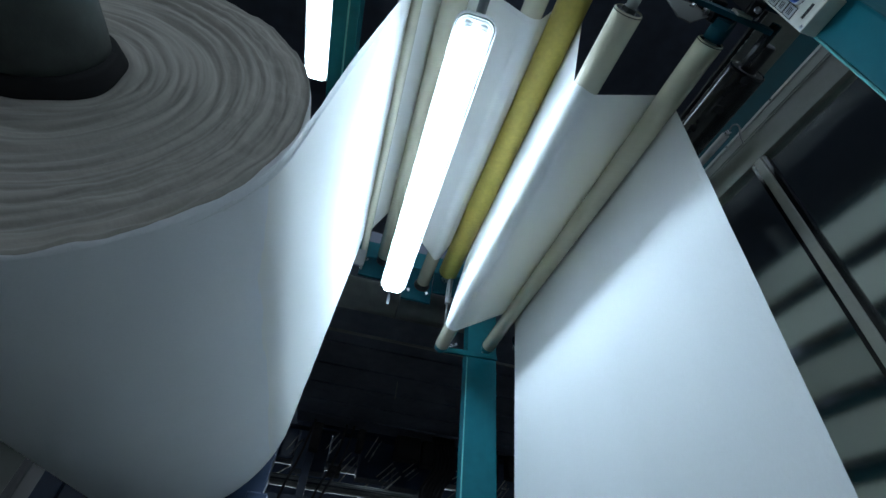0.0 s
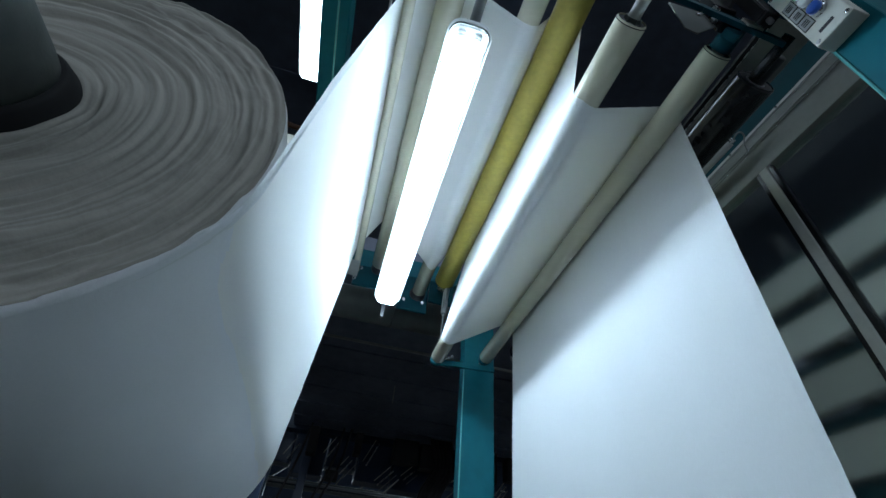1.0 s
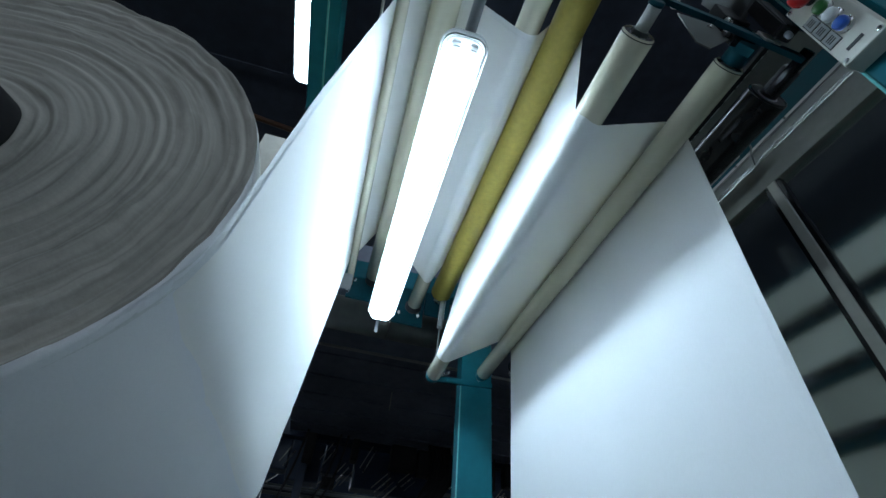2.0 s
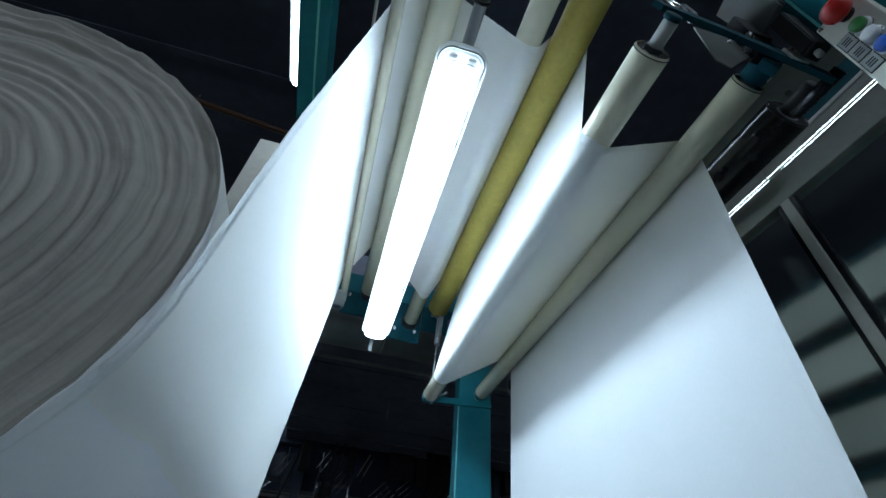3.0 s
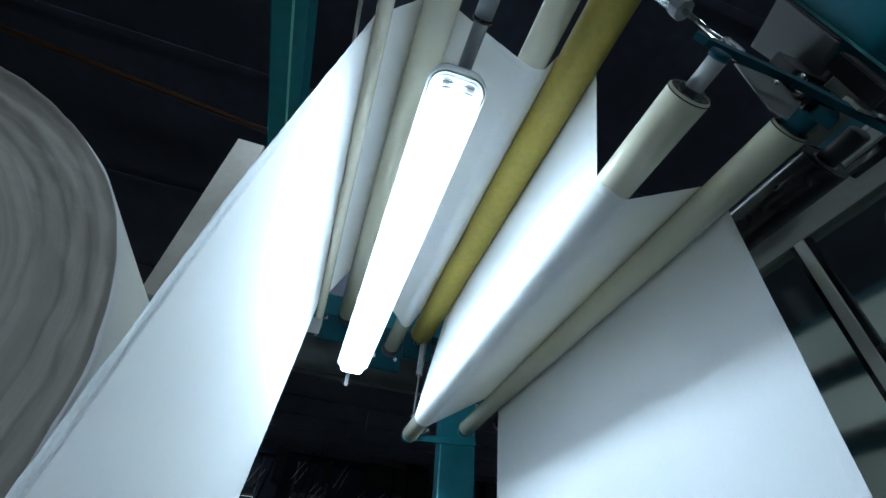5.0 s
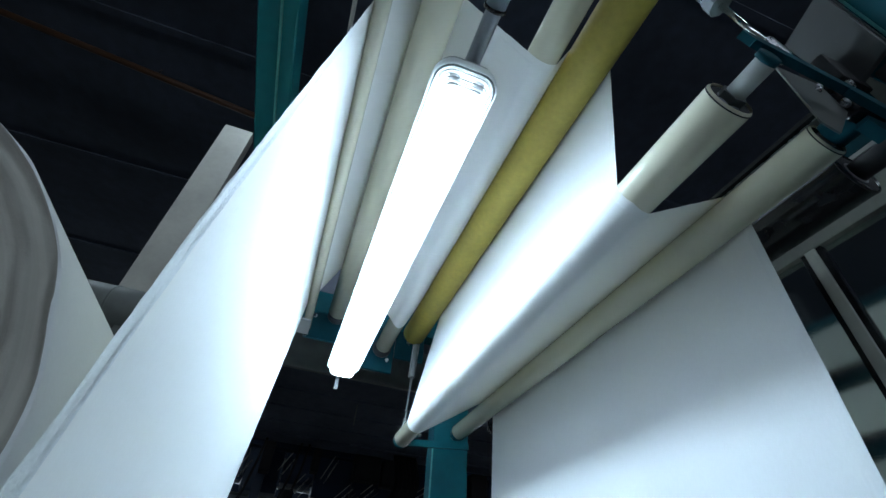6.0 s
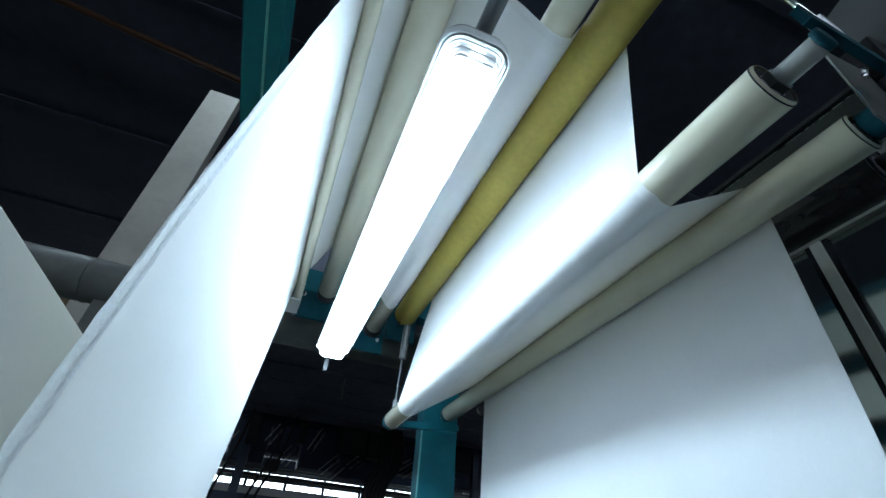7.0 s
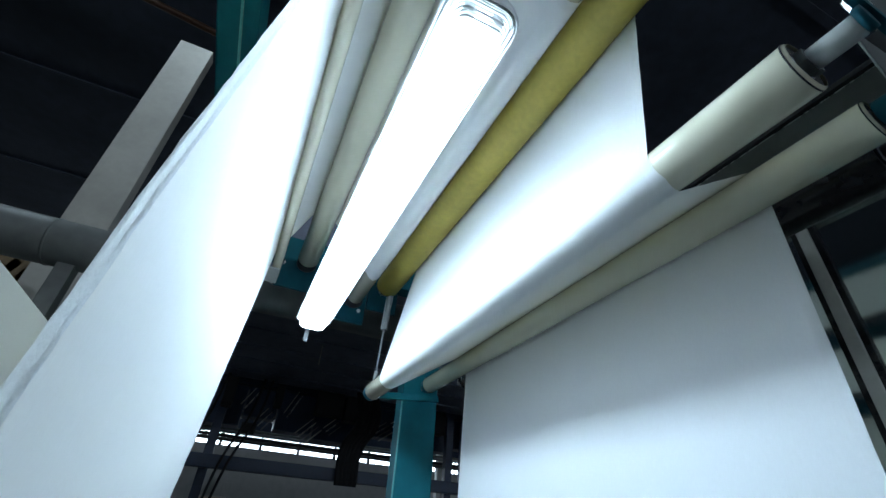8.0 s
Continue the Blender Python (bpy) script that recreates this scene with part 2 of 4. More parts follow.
# ---------------------------------------------------------------- hall
def hall():
    tagged(part("floor", box(-18, 26, -14, 28, FLOOR - 0.2, FLOOR), CONCRETE), "dark oil-worn grey concrete factory floor", "floor", kind="structure")
    for n, b in (("wall_west", (-18.3, -18, -14, 28, FLOOR, 8)), ("wall_east", (26, 26.3, -14, 28, FLOOR, 8)),
                 ("wall_south_low", (-18, 26, -14.3, -14, FLOOR, 4.0)), ("wall_south_high", (-18, 26, -14.3, -14, 5.4, 8)),
                 ("wall_north_low", (-18, 26, 28, 28.3, FLOOR, 4.62)), ("wall_north_high", (-18, 26, 28, 28.3, 5.42, 8))):
        tagged(part(n, box(*b), PALE if n == "wall_north_low" else NAVY if n == "wall_north_high" else WALLPAINT), "painted grey wall of the factory hall", "wall", kind="structure")
    bm = box(-18, 26, -14, 28, 7.6, 7.9)
    for k in range(14):      # roof purlins
        y = -13.8 + 3.1 * k
        box(-18, 26, y, y + 0.12, 7.57, 7.61, bm=bm)
    tagged(part("ceiling", bm, ROOFING), "dark ribbed sheet roof of the hall", "ceiling", kind="structure")
    # the south band is out of view, added to light the near side
    for side, y, z0, z1 in (("south", -14.1, 4.0, 5.4), ("north", 28.1, 4.62, 5.42)):
        w = thing("window_" + side, "bright high window band with thin steel bars", "window", kind="structure")
        for i in range(22):
            x = -18 + 2 * i
            part("pane", box(x + 0.08, x + 1.92, y, y + 0.02, z0 + 0.06, z1 - 0.06), PANE_GLOW, w)
            bm = box(x, x + 0.08, y - 0.05, y + 0.06, z0, z1)
            for k in range(1, 5):
                box(x + 0.4 * k - 0.03, x + 0.4 * k + 0.03, y - 0.04, y + 0.05, z0, z1, bm=bm)
            zm = z0 + 0.58 * (z1 - z0)
            box(x + 0.08, x + 2, y - 0.04, y + 0.05, zm, zm + 0.11, bm=bm)
            for k in range(10):
                box(x + 0.2 * k + 0.182, x + 0.2 * k + 0.218, y - 0.04, y + 0.05, zm + 0.11, z1, bm=bm)
            part("window_frame", bm, DARK, w)


hall()


# ---------------------------------------------------------------- fabric
def tangent(c1, s1, c2, s2):
    """Straight run of the fabric from circle 1 to circle 2; s: +1 turns clockwise, -1 anticlockwise."""
    (x1, z1, r1), (x2, z2, r2) = c1, c2
    dx, dz = x2 - x1, z2 - z1
    d = math.hypot(dx, dz)
    a = math.atan2(dz, dx)
    off = math.asin((s1 * r1 - s2 * r2) / d)
    n1 = a + math.pi / 2 - off * 1
    p1 = (x1 + s1 * r1 * math.cos(n1), z1 + s1 * r1 * math.sin(n1))
    p2 = (x2 + s2 * r2 * math.cos(n1), z2 + s2 * r2 * math.sin(n1))
    return p1, p2


def fabric_path():
    cs = [((*ROLL_C, ROLL_R + 0.0009), -1)]
    for n, s in (("entry", 1), ("top", 1), ("dip", -1), ("yellow", 1), ("dancer", -1), ("exit", 1)):
        x, z, r = ROLLERS[n][:3]
        cs.append(((x, z, r + 0.0012), s))
    runs = [tangent(a, s, b, t) for (a, s), (b, t) in zip(cs, cs[1:])]
    pts, marks = [], []
    for i, (p, q) in enumerate(runs):
        if i == 0:
            end = math.atan2(p[1] - ROLL_C[1], p[0] - ROLL_C[0])
            for k in range(24):
                f = k / 24
                a = end - 0.75 * (1 - f)
                r = ROLL_R + 0.0009 - 0.006 * (1 - f) ** 2
                pts.append((ROLL_C[0] + r * math.cos(a), ROLL_C[1] + r * math.sin(a)))
            pts.append(p)
            marks += [0, 25 + 20]
        n = 70 if i == 0 else 14
        for k in range(1, n + 1):
            pts.append((p[0] + (q[0] - p[0]) * k / n, p[1] + (q[1] - p[1]) * k / n))
        (cx, cz, r), s = cs[i + 1]
        a0 = math.atan2(q[1] - cz, q[0] - cx)
        e = runs[i + 1][0] if i + 1 < len(runs) else (cx + r, cz)
        a1 = math.atan2(e[1] - cz, e[0] - cx)
        while s > 0 and a1 > a0:
            a1 -= 2 * math.pi
        while s < 0 and a1 < a0:
            a1 += 2 * math.pi
        m = max(3, int(abs(a1 - a0) / 0.12))
        marks.append(len(pts) + m // 2)
        for k in range(1, m + 1):
            t = a0 + (a1 - a0) * k / m
            pts.append((cx + r * math.cos(t), cz + r * math.sin(t)))
    x, z = pts[-1]
    for k in range(1, 16):
        pts.append((x - 0.052 * k / 15, z - (z - FLOOR - 0.35) * k / 15))
    return pts, marks + [len(pts) - 1]


def fabric():
    t = thing("fabric_web", "white woven fabric web running from the roll over the rollers", "fabric")
    pts, marks = fabric_path()
    total = len(pts)
    across = [0, 0.003, 0.007, 0.011, 0.015, 0.018, 0.020, 0.022, 0.026, 0.030, 0.045]
    across += [0.045 + (1.41 - 0.045) * k / 30 for k in range(1, 31)] + [1.418, 1.425, 1.43]
    cuts = [0, 70, next(k for k in range(96, total) if pts[k][0] > 0.60), next(k for k in range(96, total) if pts[k][0] > 0.82 and pts[k][1] < 2.25), total - 10, total - 1]
    names = ("rising_sheet", "upper_sheet", "bridge_sheet", "looped_sheet", "falling_sheet")
    for name, a, b in zip(names, cuts, cuts[1:]):
        bm = bmesh.new()
        rows = []
        for i in range(a, b + 1):
            x, z = pts[i]
            x0, z0 = pts[max(i - 1, 0)]
            x1, z1 = pts[min(i + 1, total - 1)]
            dx, dz = x1 - x0, z1 - z0
            d = math.hypot(dx, dz) or 1
            f = i / (total - 1)
            y_near, y_far = float(np.interp(i, marks, EDGE_NEAR)), float(np.interp(i, marks, EDGE_FAR))
            fray = 0.0012 * noise.noise((x * 30, z * 30, 3.1)) + 0.0007 * noise.noise((x * 90, z * 90, 1.0))
            row = []
            for v in across:
                y = y_near + (y_far - y_near) * v / 1.43
                e = min(v, 1.43 - v)
                lift = 0.0
                if e < 0.03:
                    y += fray * (1 - e / 0.03)
                    lift = 0.0016 * (1 - e / 0.03) * noise.noise((x * 22, z * 22, v * 160))
                    lift += 0.0022 * noise.noise((2.0, z * 1.5, v * 330)) + 0.0014 * noise.noise((x * 70, z * 70, v * 90))
                    if abs(v - 0.020) < 0.0015:
                        lift -= 0.0018
                lift *= 1 - 0.75 * min(1, f / 0.6)
                row.append(bm.verts.new((x - dz / d * lift, y, z + dx / d * lift)))
            rows.append(row)
        edge = bmesh.new()
        for p, q in zip(rows, rows[1:]):
            for k in range(len(across) - 1):
                if k < 8 and name == "rising_sheet":
                    edge.faces.new([edge.verts.new(v.co) for v in (p[k], p[k + 1], q[k + 1], q[k])])
                else:
                    bm.faces.new((p[k], p[k + 1], q[k + 1], q[k]))
        bmesh.ops.remove_doubles(edge, verts=edge.verts[:], dist=0.00005)
        bmesh.ops.delete(bm, geom=[v for v in bm.verts if not v.link_faces], context="VERTS")
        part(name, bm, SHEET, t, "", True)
        if not edge.faces:
            edge.free()
            continue
        part("selvage", edge, SELVAGE, t, "crinkled greyer woven selvage", True)
    return t


fabric()


def fabric_roll():
    t = thing("fabric_roll", "large roll of white woven fabric with rippled layered ends", "fabric roll", (ROLL_C[0], NEAR, ROLL_C[1]))
    # wound body: outer surface and two layered end faces
    segs = 360
    for face, y0, sgn, rad in (("near_end", 0.0, -1, 150), ("far_end", FAR - NEAR, 1, 40)):
        bm = bmesh.new()
        rings = []
        for k in range(rad + 1):
            f = k / rad
            r = 0.106 + (ROLL_R - 0.106) * f
            ring = []
            for i in range(segs):
                a = 2 * math.pi * i / segs
                u = r + 0.0035 * math.sin(a * 2 + 1) + 0.0025 * math.sin(3 * a) + 0.004 * noise.noise((math.cos(a) * 2.5, math.sin(a) * 2.5, r * 8))
                u += 0.012 * max(0.0, f - 0.6) * noise.noise((math.cos(a) * 6, math.sin(a) * 6, 5.0))
                h = 0.0095 * noise.noise((u * 70, math.cos(a) * 1.3, math.sin(a) * 1.3)) + 0.0022 * noise.noise((u * 150, math.cos(a) * 1.6, math.sin(a) * 1.6))
                h += 0.010 * noise.noise((u * 18, 4.0, 0.3 * math.cos(a)))
                if f > 0.40 and sgn < 0:
                    w = (f - 0.40) / 0.60
                    h += 0.0050 * w * (0.5 - 2.2 * abs(noise.noise((u * 34, math.cos(a) * 3.5, math.sin(a) * 3.5))))
                    h += 0.0062 * w * (1.0 - 0.6 * max(0.0, (f - 0.85) / 0.15)) * noise.noise((math.cos(a) * 11, math.sin(a) * 11, u * 40)) + 0.0016 * w * noise.noise((math.cos(a) * 30, math.sin(a) * 30, u * 110))
                    h += 0.0055 * w * (abs(noise.noise((u * 52, math.cos(a) * 5.0, math.sin(a) * 5.0))) - 0.3)
                if f > 0.8:
                    h += 0.003 * (f - 0.8) / 0.2 * noise.noise((math.cos(a) * 9, math.sin(a) * 9, u * 60))
                h += 0.007 * max(0.0, (f - 0.93) / 0.07)
                rr = r
                if k == rad:
                    rr = ROLL_R + (0.0016 * noise.noise((math.cos(a) * 7, math.sin(a) * 7, 2.0)) if sgn < 0 else 0)
                    h = -0.004
                ring.append(bm.verts.new((rr * math.cos(a), y0 + sgn * (0.004 + h), rr * math.sin(a))))
            rings.append(ring)
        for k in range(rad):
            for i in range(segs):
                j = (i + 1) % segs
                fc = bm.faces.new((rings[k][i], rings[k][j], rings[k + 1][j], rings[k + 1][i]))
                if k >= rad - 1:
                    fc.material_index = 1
        ob = part(face, bm, SIDE, t, "rippled fabric edges wound in rings, with shade painted in grey", True)
        ob.data.materials.append(FABRIC)      # outermost ring made white to paint in the lit rim
    bm = bmesh.new()
    rings = []
    for k in range(13):
        f = k / 12
        ring = []
        for i in range(segs):
            a = 2 * math.pi * i / segs
            near = 0.0016 * noise.noise((math.cos(a) * 7, math.sin(a) * 7, 2.0)) * (1 - min(1, f * 6) * 1.0)
            r = ROLL_R + near - 0.0006 * abs(noise.noise((f * 5, math.cos(a) * 3, math.sin(a) * 3))) * (1 if 0 < k < 12 else 0)
            y = (FAR - NEAR) * f
            ring.append(bm.verts.new((r * math.cos(a), y, r * math.sin(a))))
        rings.append(ring)
    for k in range(12):
        for i in range(segs):
            j = (i + 1) % segs
            bm.faces.new((rings[k][i], rings[k][j], rings[k + 1][j], rings[k + 1][i]))
    bmesh.ops.recalc_face_normals(bm, faces=bm.faces[:])
    part("wound_fabric", bm, FABRIC, t, "", True)
    part("core_ring", lathe([(0.076, -0.034), (0.098, -0.034), (0.103, -0.028), (0.110, 0.0), (0.111, 0.03), (0.076, 0.03)], 64), CORE, t, "black core ring in the roll", True)
    part("hub", lathe([(0.02, -0.42), (0.085, -0.40), (0.090, -0.30), (0.094, -0.06), (0.092, -0.020), (0.08, -0.016), (0.08, 0.02)], 64), HUB, t, "dark grey chuck hub", True)
    L = FAR - NEAR
    part("far_hub", lathe([(0.08, L - 0.02), (0.095, L + 0.02), (0.095, L + 0.10), (0.05, L + 0.11), (0.05, L + 0.30)], 48), HUB, t, "dark grey chuck hub", True)
    return t


ROLL = fabric_roll()


# ---------------------------------------------------------------- rollers
def roller(kind, name, label, mat, parts_label=""):
    x, z, r, y0, y1 = ROLLERS[kind]
    t = thing(name, label, "roller", (x, y0, z), "guide rollers" if name == "guide_roller" else "")
    n = y1 - y0
    b = min(0.004, r * 0.15)
    part("sleeve", lathe([(r * 0.90, 0.014), (r * 0.93, 0.0), (r - b, 0.0), (r - b * 0.3, b * 0.4), (r, b * 1.3), (r, n - b * 1.3), (r - b, n), (r * 0.93, n), (r * 0.90, n - 0.014)], 56), mat, t, parts_label, True)
    part("end_cap", lathe([(r * 0.25, 0.002), (r * 0.50, 0.003), (r * 0.55, 0.006), (r * 0.91, 0.007), (r * 0.91, 0.013)], 40), CAP, t, "dark recessed end cap")
    part("end_cap", lathe([(r * 0.91, n - 0.013), (r * 0.91, n - 0.007), (r * 0.25, n - 0.004)], 40), CAP, t, "dark recessed end cap")
    if r > 0.03:
        for e in (0.0042, n - 0.0062):
            part("edge_ring", lathe([(r * 0.94, e), (r + 0.0006, e), (r + 0.0006, e + 0.002), (r * 0.94, e + 0.002)], 56), CORE, t, "thin black ring at the sleeve end", True)
    s = max(0.010, r * 0.42) if kind != "dancer" else 0.0160
    part("shaft", lathe([(s * 0.8, -0.064 if kind == "dancer" else -0.085), (s, -0.060 if kind == "dancer" else -0.08), (s, 0.02)], 24), DARK if kind == "black" else FRAME, t, "painted shaft end", True)
    part("shaft", lathe([(s, n - 0.02), (s, n + 0.08), (s * 0.8, n + 0.085)], 24), STEEL, t, "steel shaft end", True)
    if kind == "dancer":
        part("bearing_nut", lathe([(0.010, -0.008), (0.022, -0.008), (0.022, 0.004), (0.010, 0.004)], 6), HUB, t, "dark hexagon nut")
    return t


SPIN = []
for kind in ("entry", "top", "dip", "dancer", "exit"):
    words = {"entry": "thin cream guide bar roller at the top of the fabric", "top": "glossy cream guide roller under the fabric",
             "dip": "glossy cream guide roller with fabric wrapped beneath", "dancer": "glossy cream dancer roller with fabric wrapped beneath",
             "exit": "glossy cream guide roller above the falling fabric"}[kind]
    SPIN.append((roller(kind, "guide_roller", words, ENAMEL), kind))
SPIN.append((roller("yellow", "rubber_roller", "yellow rubber-covered roller beneath the fabric", YELLOW), "yellow"))
roller("black", "drive_roller", "shiny black rubber roller beside the machine post", BLACK)


ends = thing("guide_bar", "pale flat guide bar behind the rising fabric edge", "guide bar")
part("bar_end", box(0.238, 0.292, 0.85, 1.13, 2.405, 2.413, 0.001), PALE, ends)
part("bar_end", box(0.255, 0.318, 2.66, 2.80, 2.335, 2.343, 0.001), PALE, ends)
part("bar_back", box(0.232, 0.238, 0.85, 2.80, 2.405, 2.45, 0.001), PALE, ends)

# ---------------------------------------------------------------- lamps
def light_fitting(at, length, label, glow=HALL_GLOW):
    """Sealed twin-tube fitting; its own space: y along, the glowing face looks down."""
    t = thing("light_fitting", label, "light fitting", at, "fluorescent fittings")
    w, n = 0.0645, length
    def outline(off, k=7):
        pts, rc = [], 0.038
        for cx, cy, a0 in ((w - rc, n - rc, 0), (-w + rc, n - rc, 90), (-w + rc, rc, 180), (w - rc, rc, 270)):
            for i in range(k):
                a = radians(a0 + 90 * i / (k - 1))
                pts.append((cx + (rc - off) * math.cos(a), cy + (rc - off) * math.sin(a)))
        return pts
    def shell(levels, cap0=True, cap1=True):
        bm = bmesh.new()
        rings = [[bm.verts.new((x, y, z)) for x, y in outline(o)] for o, z in levels]
        for a, b in zip(rings, rings[1:]):
            for i in range(len(a)):
                j = (i + 1) % len(a)
                bm.faces.new((a[i], a[j], b[j], b[i]))
        if cap0:
            bm.faces.new(rings[0])
        if cap1:
            bm.faces.new(rings[-1])
        bmesh.ops.recalc_face_normals(bm, faces=bm.faces[:])
        return bm
    part("housing", shell([(0.004, 0.058), (0.0, 0.061), (0.0, 0.072), (0.012, 0.087), (0.014, 0.09)]), PALE, t, "pale grey plastic housing", True)
    part("diffuser_rim", shell([(-0.005, 0.057), (-0.0075, 0.040), (-0.0068, 0.034), (-0.0035, 0.033), (-0.0020, 0.057)], False, False), FROST, t, "clear ribbed plastic rim", True)
    # glowing middle with a rounded far end, clear ribbed near end
    bm = bmesh.new()
    e = 0.058
    rings = []
    for off, z in ((0.0100, 0.054), (0.0108, 0.022), (0.014, 0.008), (0.020, 0.002), (0.034, 0.0)):
        rings.append([bm.verts.new((x, max(y, e), z)) for x, y in outline(off)])
    for a, b in zip(rings, rings[1:]):
        for i in range(len(a)):
            j = (i + 1) % len(a)
            bm.faces.new((a[i], a[j], b[j], b[i]))
    bm.faces.new(rings[-1])
    bmesh.ops.remove_doubles(bm, verts=bm.verts[:], dist=0.0003)
    bmesh.ops.recalc_face_normals(bm, faces=bm.faces[:])
    line = bmesh.new()
    inner, outer = [[line.verts.new((x, y, 0.0335)) for x, y in outline(o)] for o in (0.0015, -0.0032)]
    for i in range(len(inner)):
        j = (i + 1) % len(inner)
        line.faces.new((inner[i], inner[j], outer[j], outer[i]))
    part("seal", line, HUB, t, "thin grey rubber seal")
    part("diffuser", bm, glow, t, "brightly glowing diffuser")
    part("end_reflector", box(-0.05, 0.05, 0.012, e, 0.048, 0.054), PALE, t, "white reflector at the fitting end")
    for x in (-0.026, 0.026):
        part("lampholder", lathe([(0.006, 0.018), (0.0125, 0.018), (0.0125, e - 0.012), (0.006, e - 0.011)], 16, at=(x, 0, 0.026)), WHITE, t, "white tube holder", True)
        part("tube_end", lathe([(0.010, e - 0.010), (0.0125, e - 0.009), (0.0125, e + 0.001)], 16, at=(x, 0, 0.026)), TUBE, t, "glowing tube end", True)
    for k in range(7):       # fine ribs of the clear end, alternate ones darkened to paint in rib shading
        o = 0.001 + 0.0034 * k
        bm = bmesh.new()
        pts = [p for p in outline(o) if p[1] < e]
        vs = [(p, bm.verts.new((p[0], p[1], 0.050 - 0.0072 * k)), bm.verts.new((p[0] * 0.985, p[1] + 0.0012, 0.0462 - 0.0072 * k))) for p in pts]
        for (p, u, v), (q, u2, v2) in zip(vs, vs[1:]):
            bm.faces.new((u, u2, v2, v))
        part("end_rib", bm, FROST if k % 2 else RIB, t, "plastic rib, every second one painted as shaded", True)
    for k in range(6):
        y = 0.12 + (n - 0.24) * k / 5
        for s in (-1, 1):
            part("clip", box(s * 0.062 - 0.003, s * 0.062 + 0.003, y, y + 0.030, 0.044, 0.068, 0.001), STEEL, t, "steel spring clip")
    return t


LAMP_AT = (0.511, 1.172, 2.118)
lamp = light_fitting(LAMP_AT, 1.548, "sealed twin-tube fluorescent fitting, lit, hung between the rollers", DIFFUSER)
hang = thing("support_pole", "grey steel tube pole that carries the light fitting", "pole", (0, 0, 0))
part("arm_tube", rod((0.520, 1.20, 2.224), (0.520, 0.60, 2.240), 0.017, 20), TUBING, hang, "bare steel tube", True)
part("arm_sleeve", rod((0.520, 1.075, 2.2275), (0.520, 0.60, 2.240), 0.021, 20), TUBING, hang, "grey outer sleeve", True)
part("sleeve_ring", rod((0.520, 1.068, 2.2277), (0.520, 1.076, 2.2275), 0.0235, 20), BLACK, hang, "black clamp ring", True)
far_hang = thing("lamp_bracket", "small steel bracket at the far end of the light fitting", "bracket", (0, 0, 0))
part("bracket_tab", box(0.486, 0.522, 2.70, 2.80, 2.213, 2.219, 0.001), DARK, far_hang)
part("bracket_stem", box(0.498, 0.516, 2.795, 2.801, 2.095, 2.219, 0.001), DARK, far_hang)

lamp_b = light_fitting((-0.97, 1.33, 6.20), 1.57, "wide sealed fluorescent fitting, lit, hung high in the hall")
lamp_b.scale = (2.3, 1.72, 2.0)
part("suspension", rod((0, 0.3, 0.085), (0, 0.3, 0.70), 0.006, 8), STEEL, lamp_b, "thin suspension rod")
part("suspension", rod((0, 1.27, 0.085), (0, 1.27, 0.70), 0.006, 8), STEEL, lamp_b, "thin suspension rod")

# unseen fittings: the first throws the hub's shadow, the others are added fill
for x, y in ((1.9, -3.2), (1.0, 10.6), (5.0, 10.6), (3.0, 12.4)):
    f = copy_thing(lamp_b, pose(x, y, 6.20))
    f["label"] = "wide sealed fluorescent fitting, lit, added out of view under the roof"


# ---------------------------------------------------------------- machine frame
def machine_frame():
    t = thing("roller_stand", "teal painted steel stand that carries the rollers", "roller stand")
    part("near_post", box(1.172, 1.40, 0.750, 0.836, FLOOR, 3.10, 0.006), TEAL, t)
    # highlight of the rounded post corner, painted as a pale strip
    part("post_lip", box(1.170, 1.175, 0.833, 0.838, FLOOR, 3.10, 0.001), TEAL_PALE, t, "pale strip for the highlight on the post corner")
    part("far_post", box(1.083, 1.280, 3.060, 3.16, FLOOR, 3.10, 0.006), TEAL, t)
    part("post_lip", box(1.079, 1.086, 3.054, 3.064, FLOOR, 2.02, 0.002), TEAL_PALE, t, "pale edge strip of the post")
    part("side_beam", box(-0.045, 0.070, 0.55, 3.02, 2.60, 2.72, 0.006), TEAL, t)
    part("side_beam_lip", box(0.020, 0.027, 0.55, 3.02, 2.594, 2.602, 0.002), TEAL_PALE, t, "raised seam along the beam")
    part("cross_beam", box(-0.10, 1.083, 3.025, 3.12, 2.60, 2.74, 0.006), TEAL, t)
    part("cross_beam", box(-0.30, 1.40, 0.60, 0.70, 2.98, 3.10, 0.006), TEAL, t)
    # bearing plates hung from the cross beam, with flange bearings for the roller ends
    for x0, x1, z0, z1 in ((0.290, 0.545, 2.44, 2.60), (0.600, 0.800, 2.33, 2.60), (0.805, 0.975, 2.43, 2.60)):
        # same enamel as the beam, its dimness put into the colour
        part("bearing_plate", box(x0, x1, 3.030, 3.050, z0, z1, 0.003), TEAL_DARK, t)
    for x, z in ((0.325, 2.575), (0.520, 2.575), (0.640, 2.40), (0.765, 2.40)):
        part("bolt", lathe([(0.004, -0.010), (0.011, -0.010), (0.011, 0.0)], 6, at=(x, 3.030, z)), STEEL, t, "steel bolt head")
    for k in ("top", "dip"):
        x, z = ROLLERS[k][:2]
        part("bearing", lathe([(0.02, -0.032), (0.036, -0.032), (0.038, -0.012), (0.052, -0.010), (0.052, 0.0)], 24, at=(x, 3.030, z)), DARK, t, "dark flange bearing housing", True)


machine_frame()


def dancer_arm(label):
    t = thing("dancer_arm", label, "swing arm")
    xa, za = ROLLERS["dancer"][:2]
    xb, zb = ROLLERS["exit"][:2]
    return t, xa, za, xb, zb


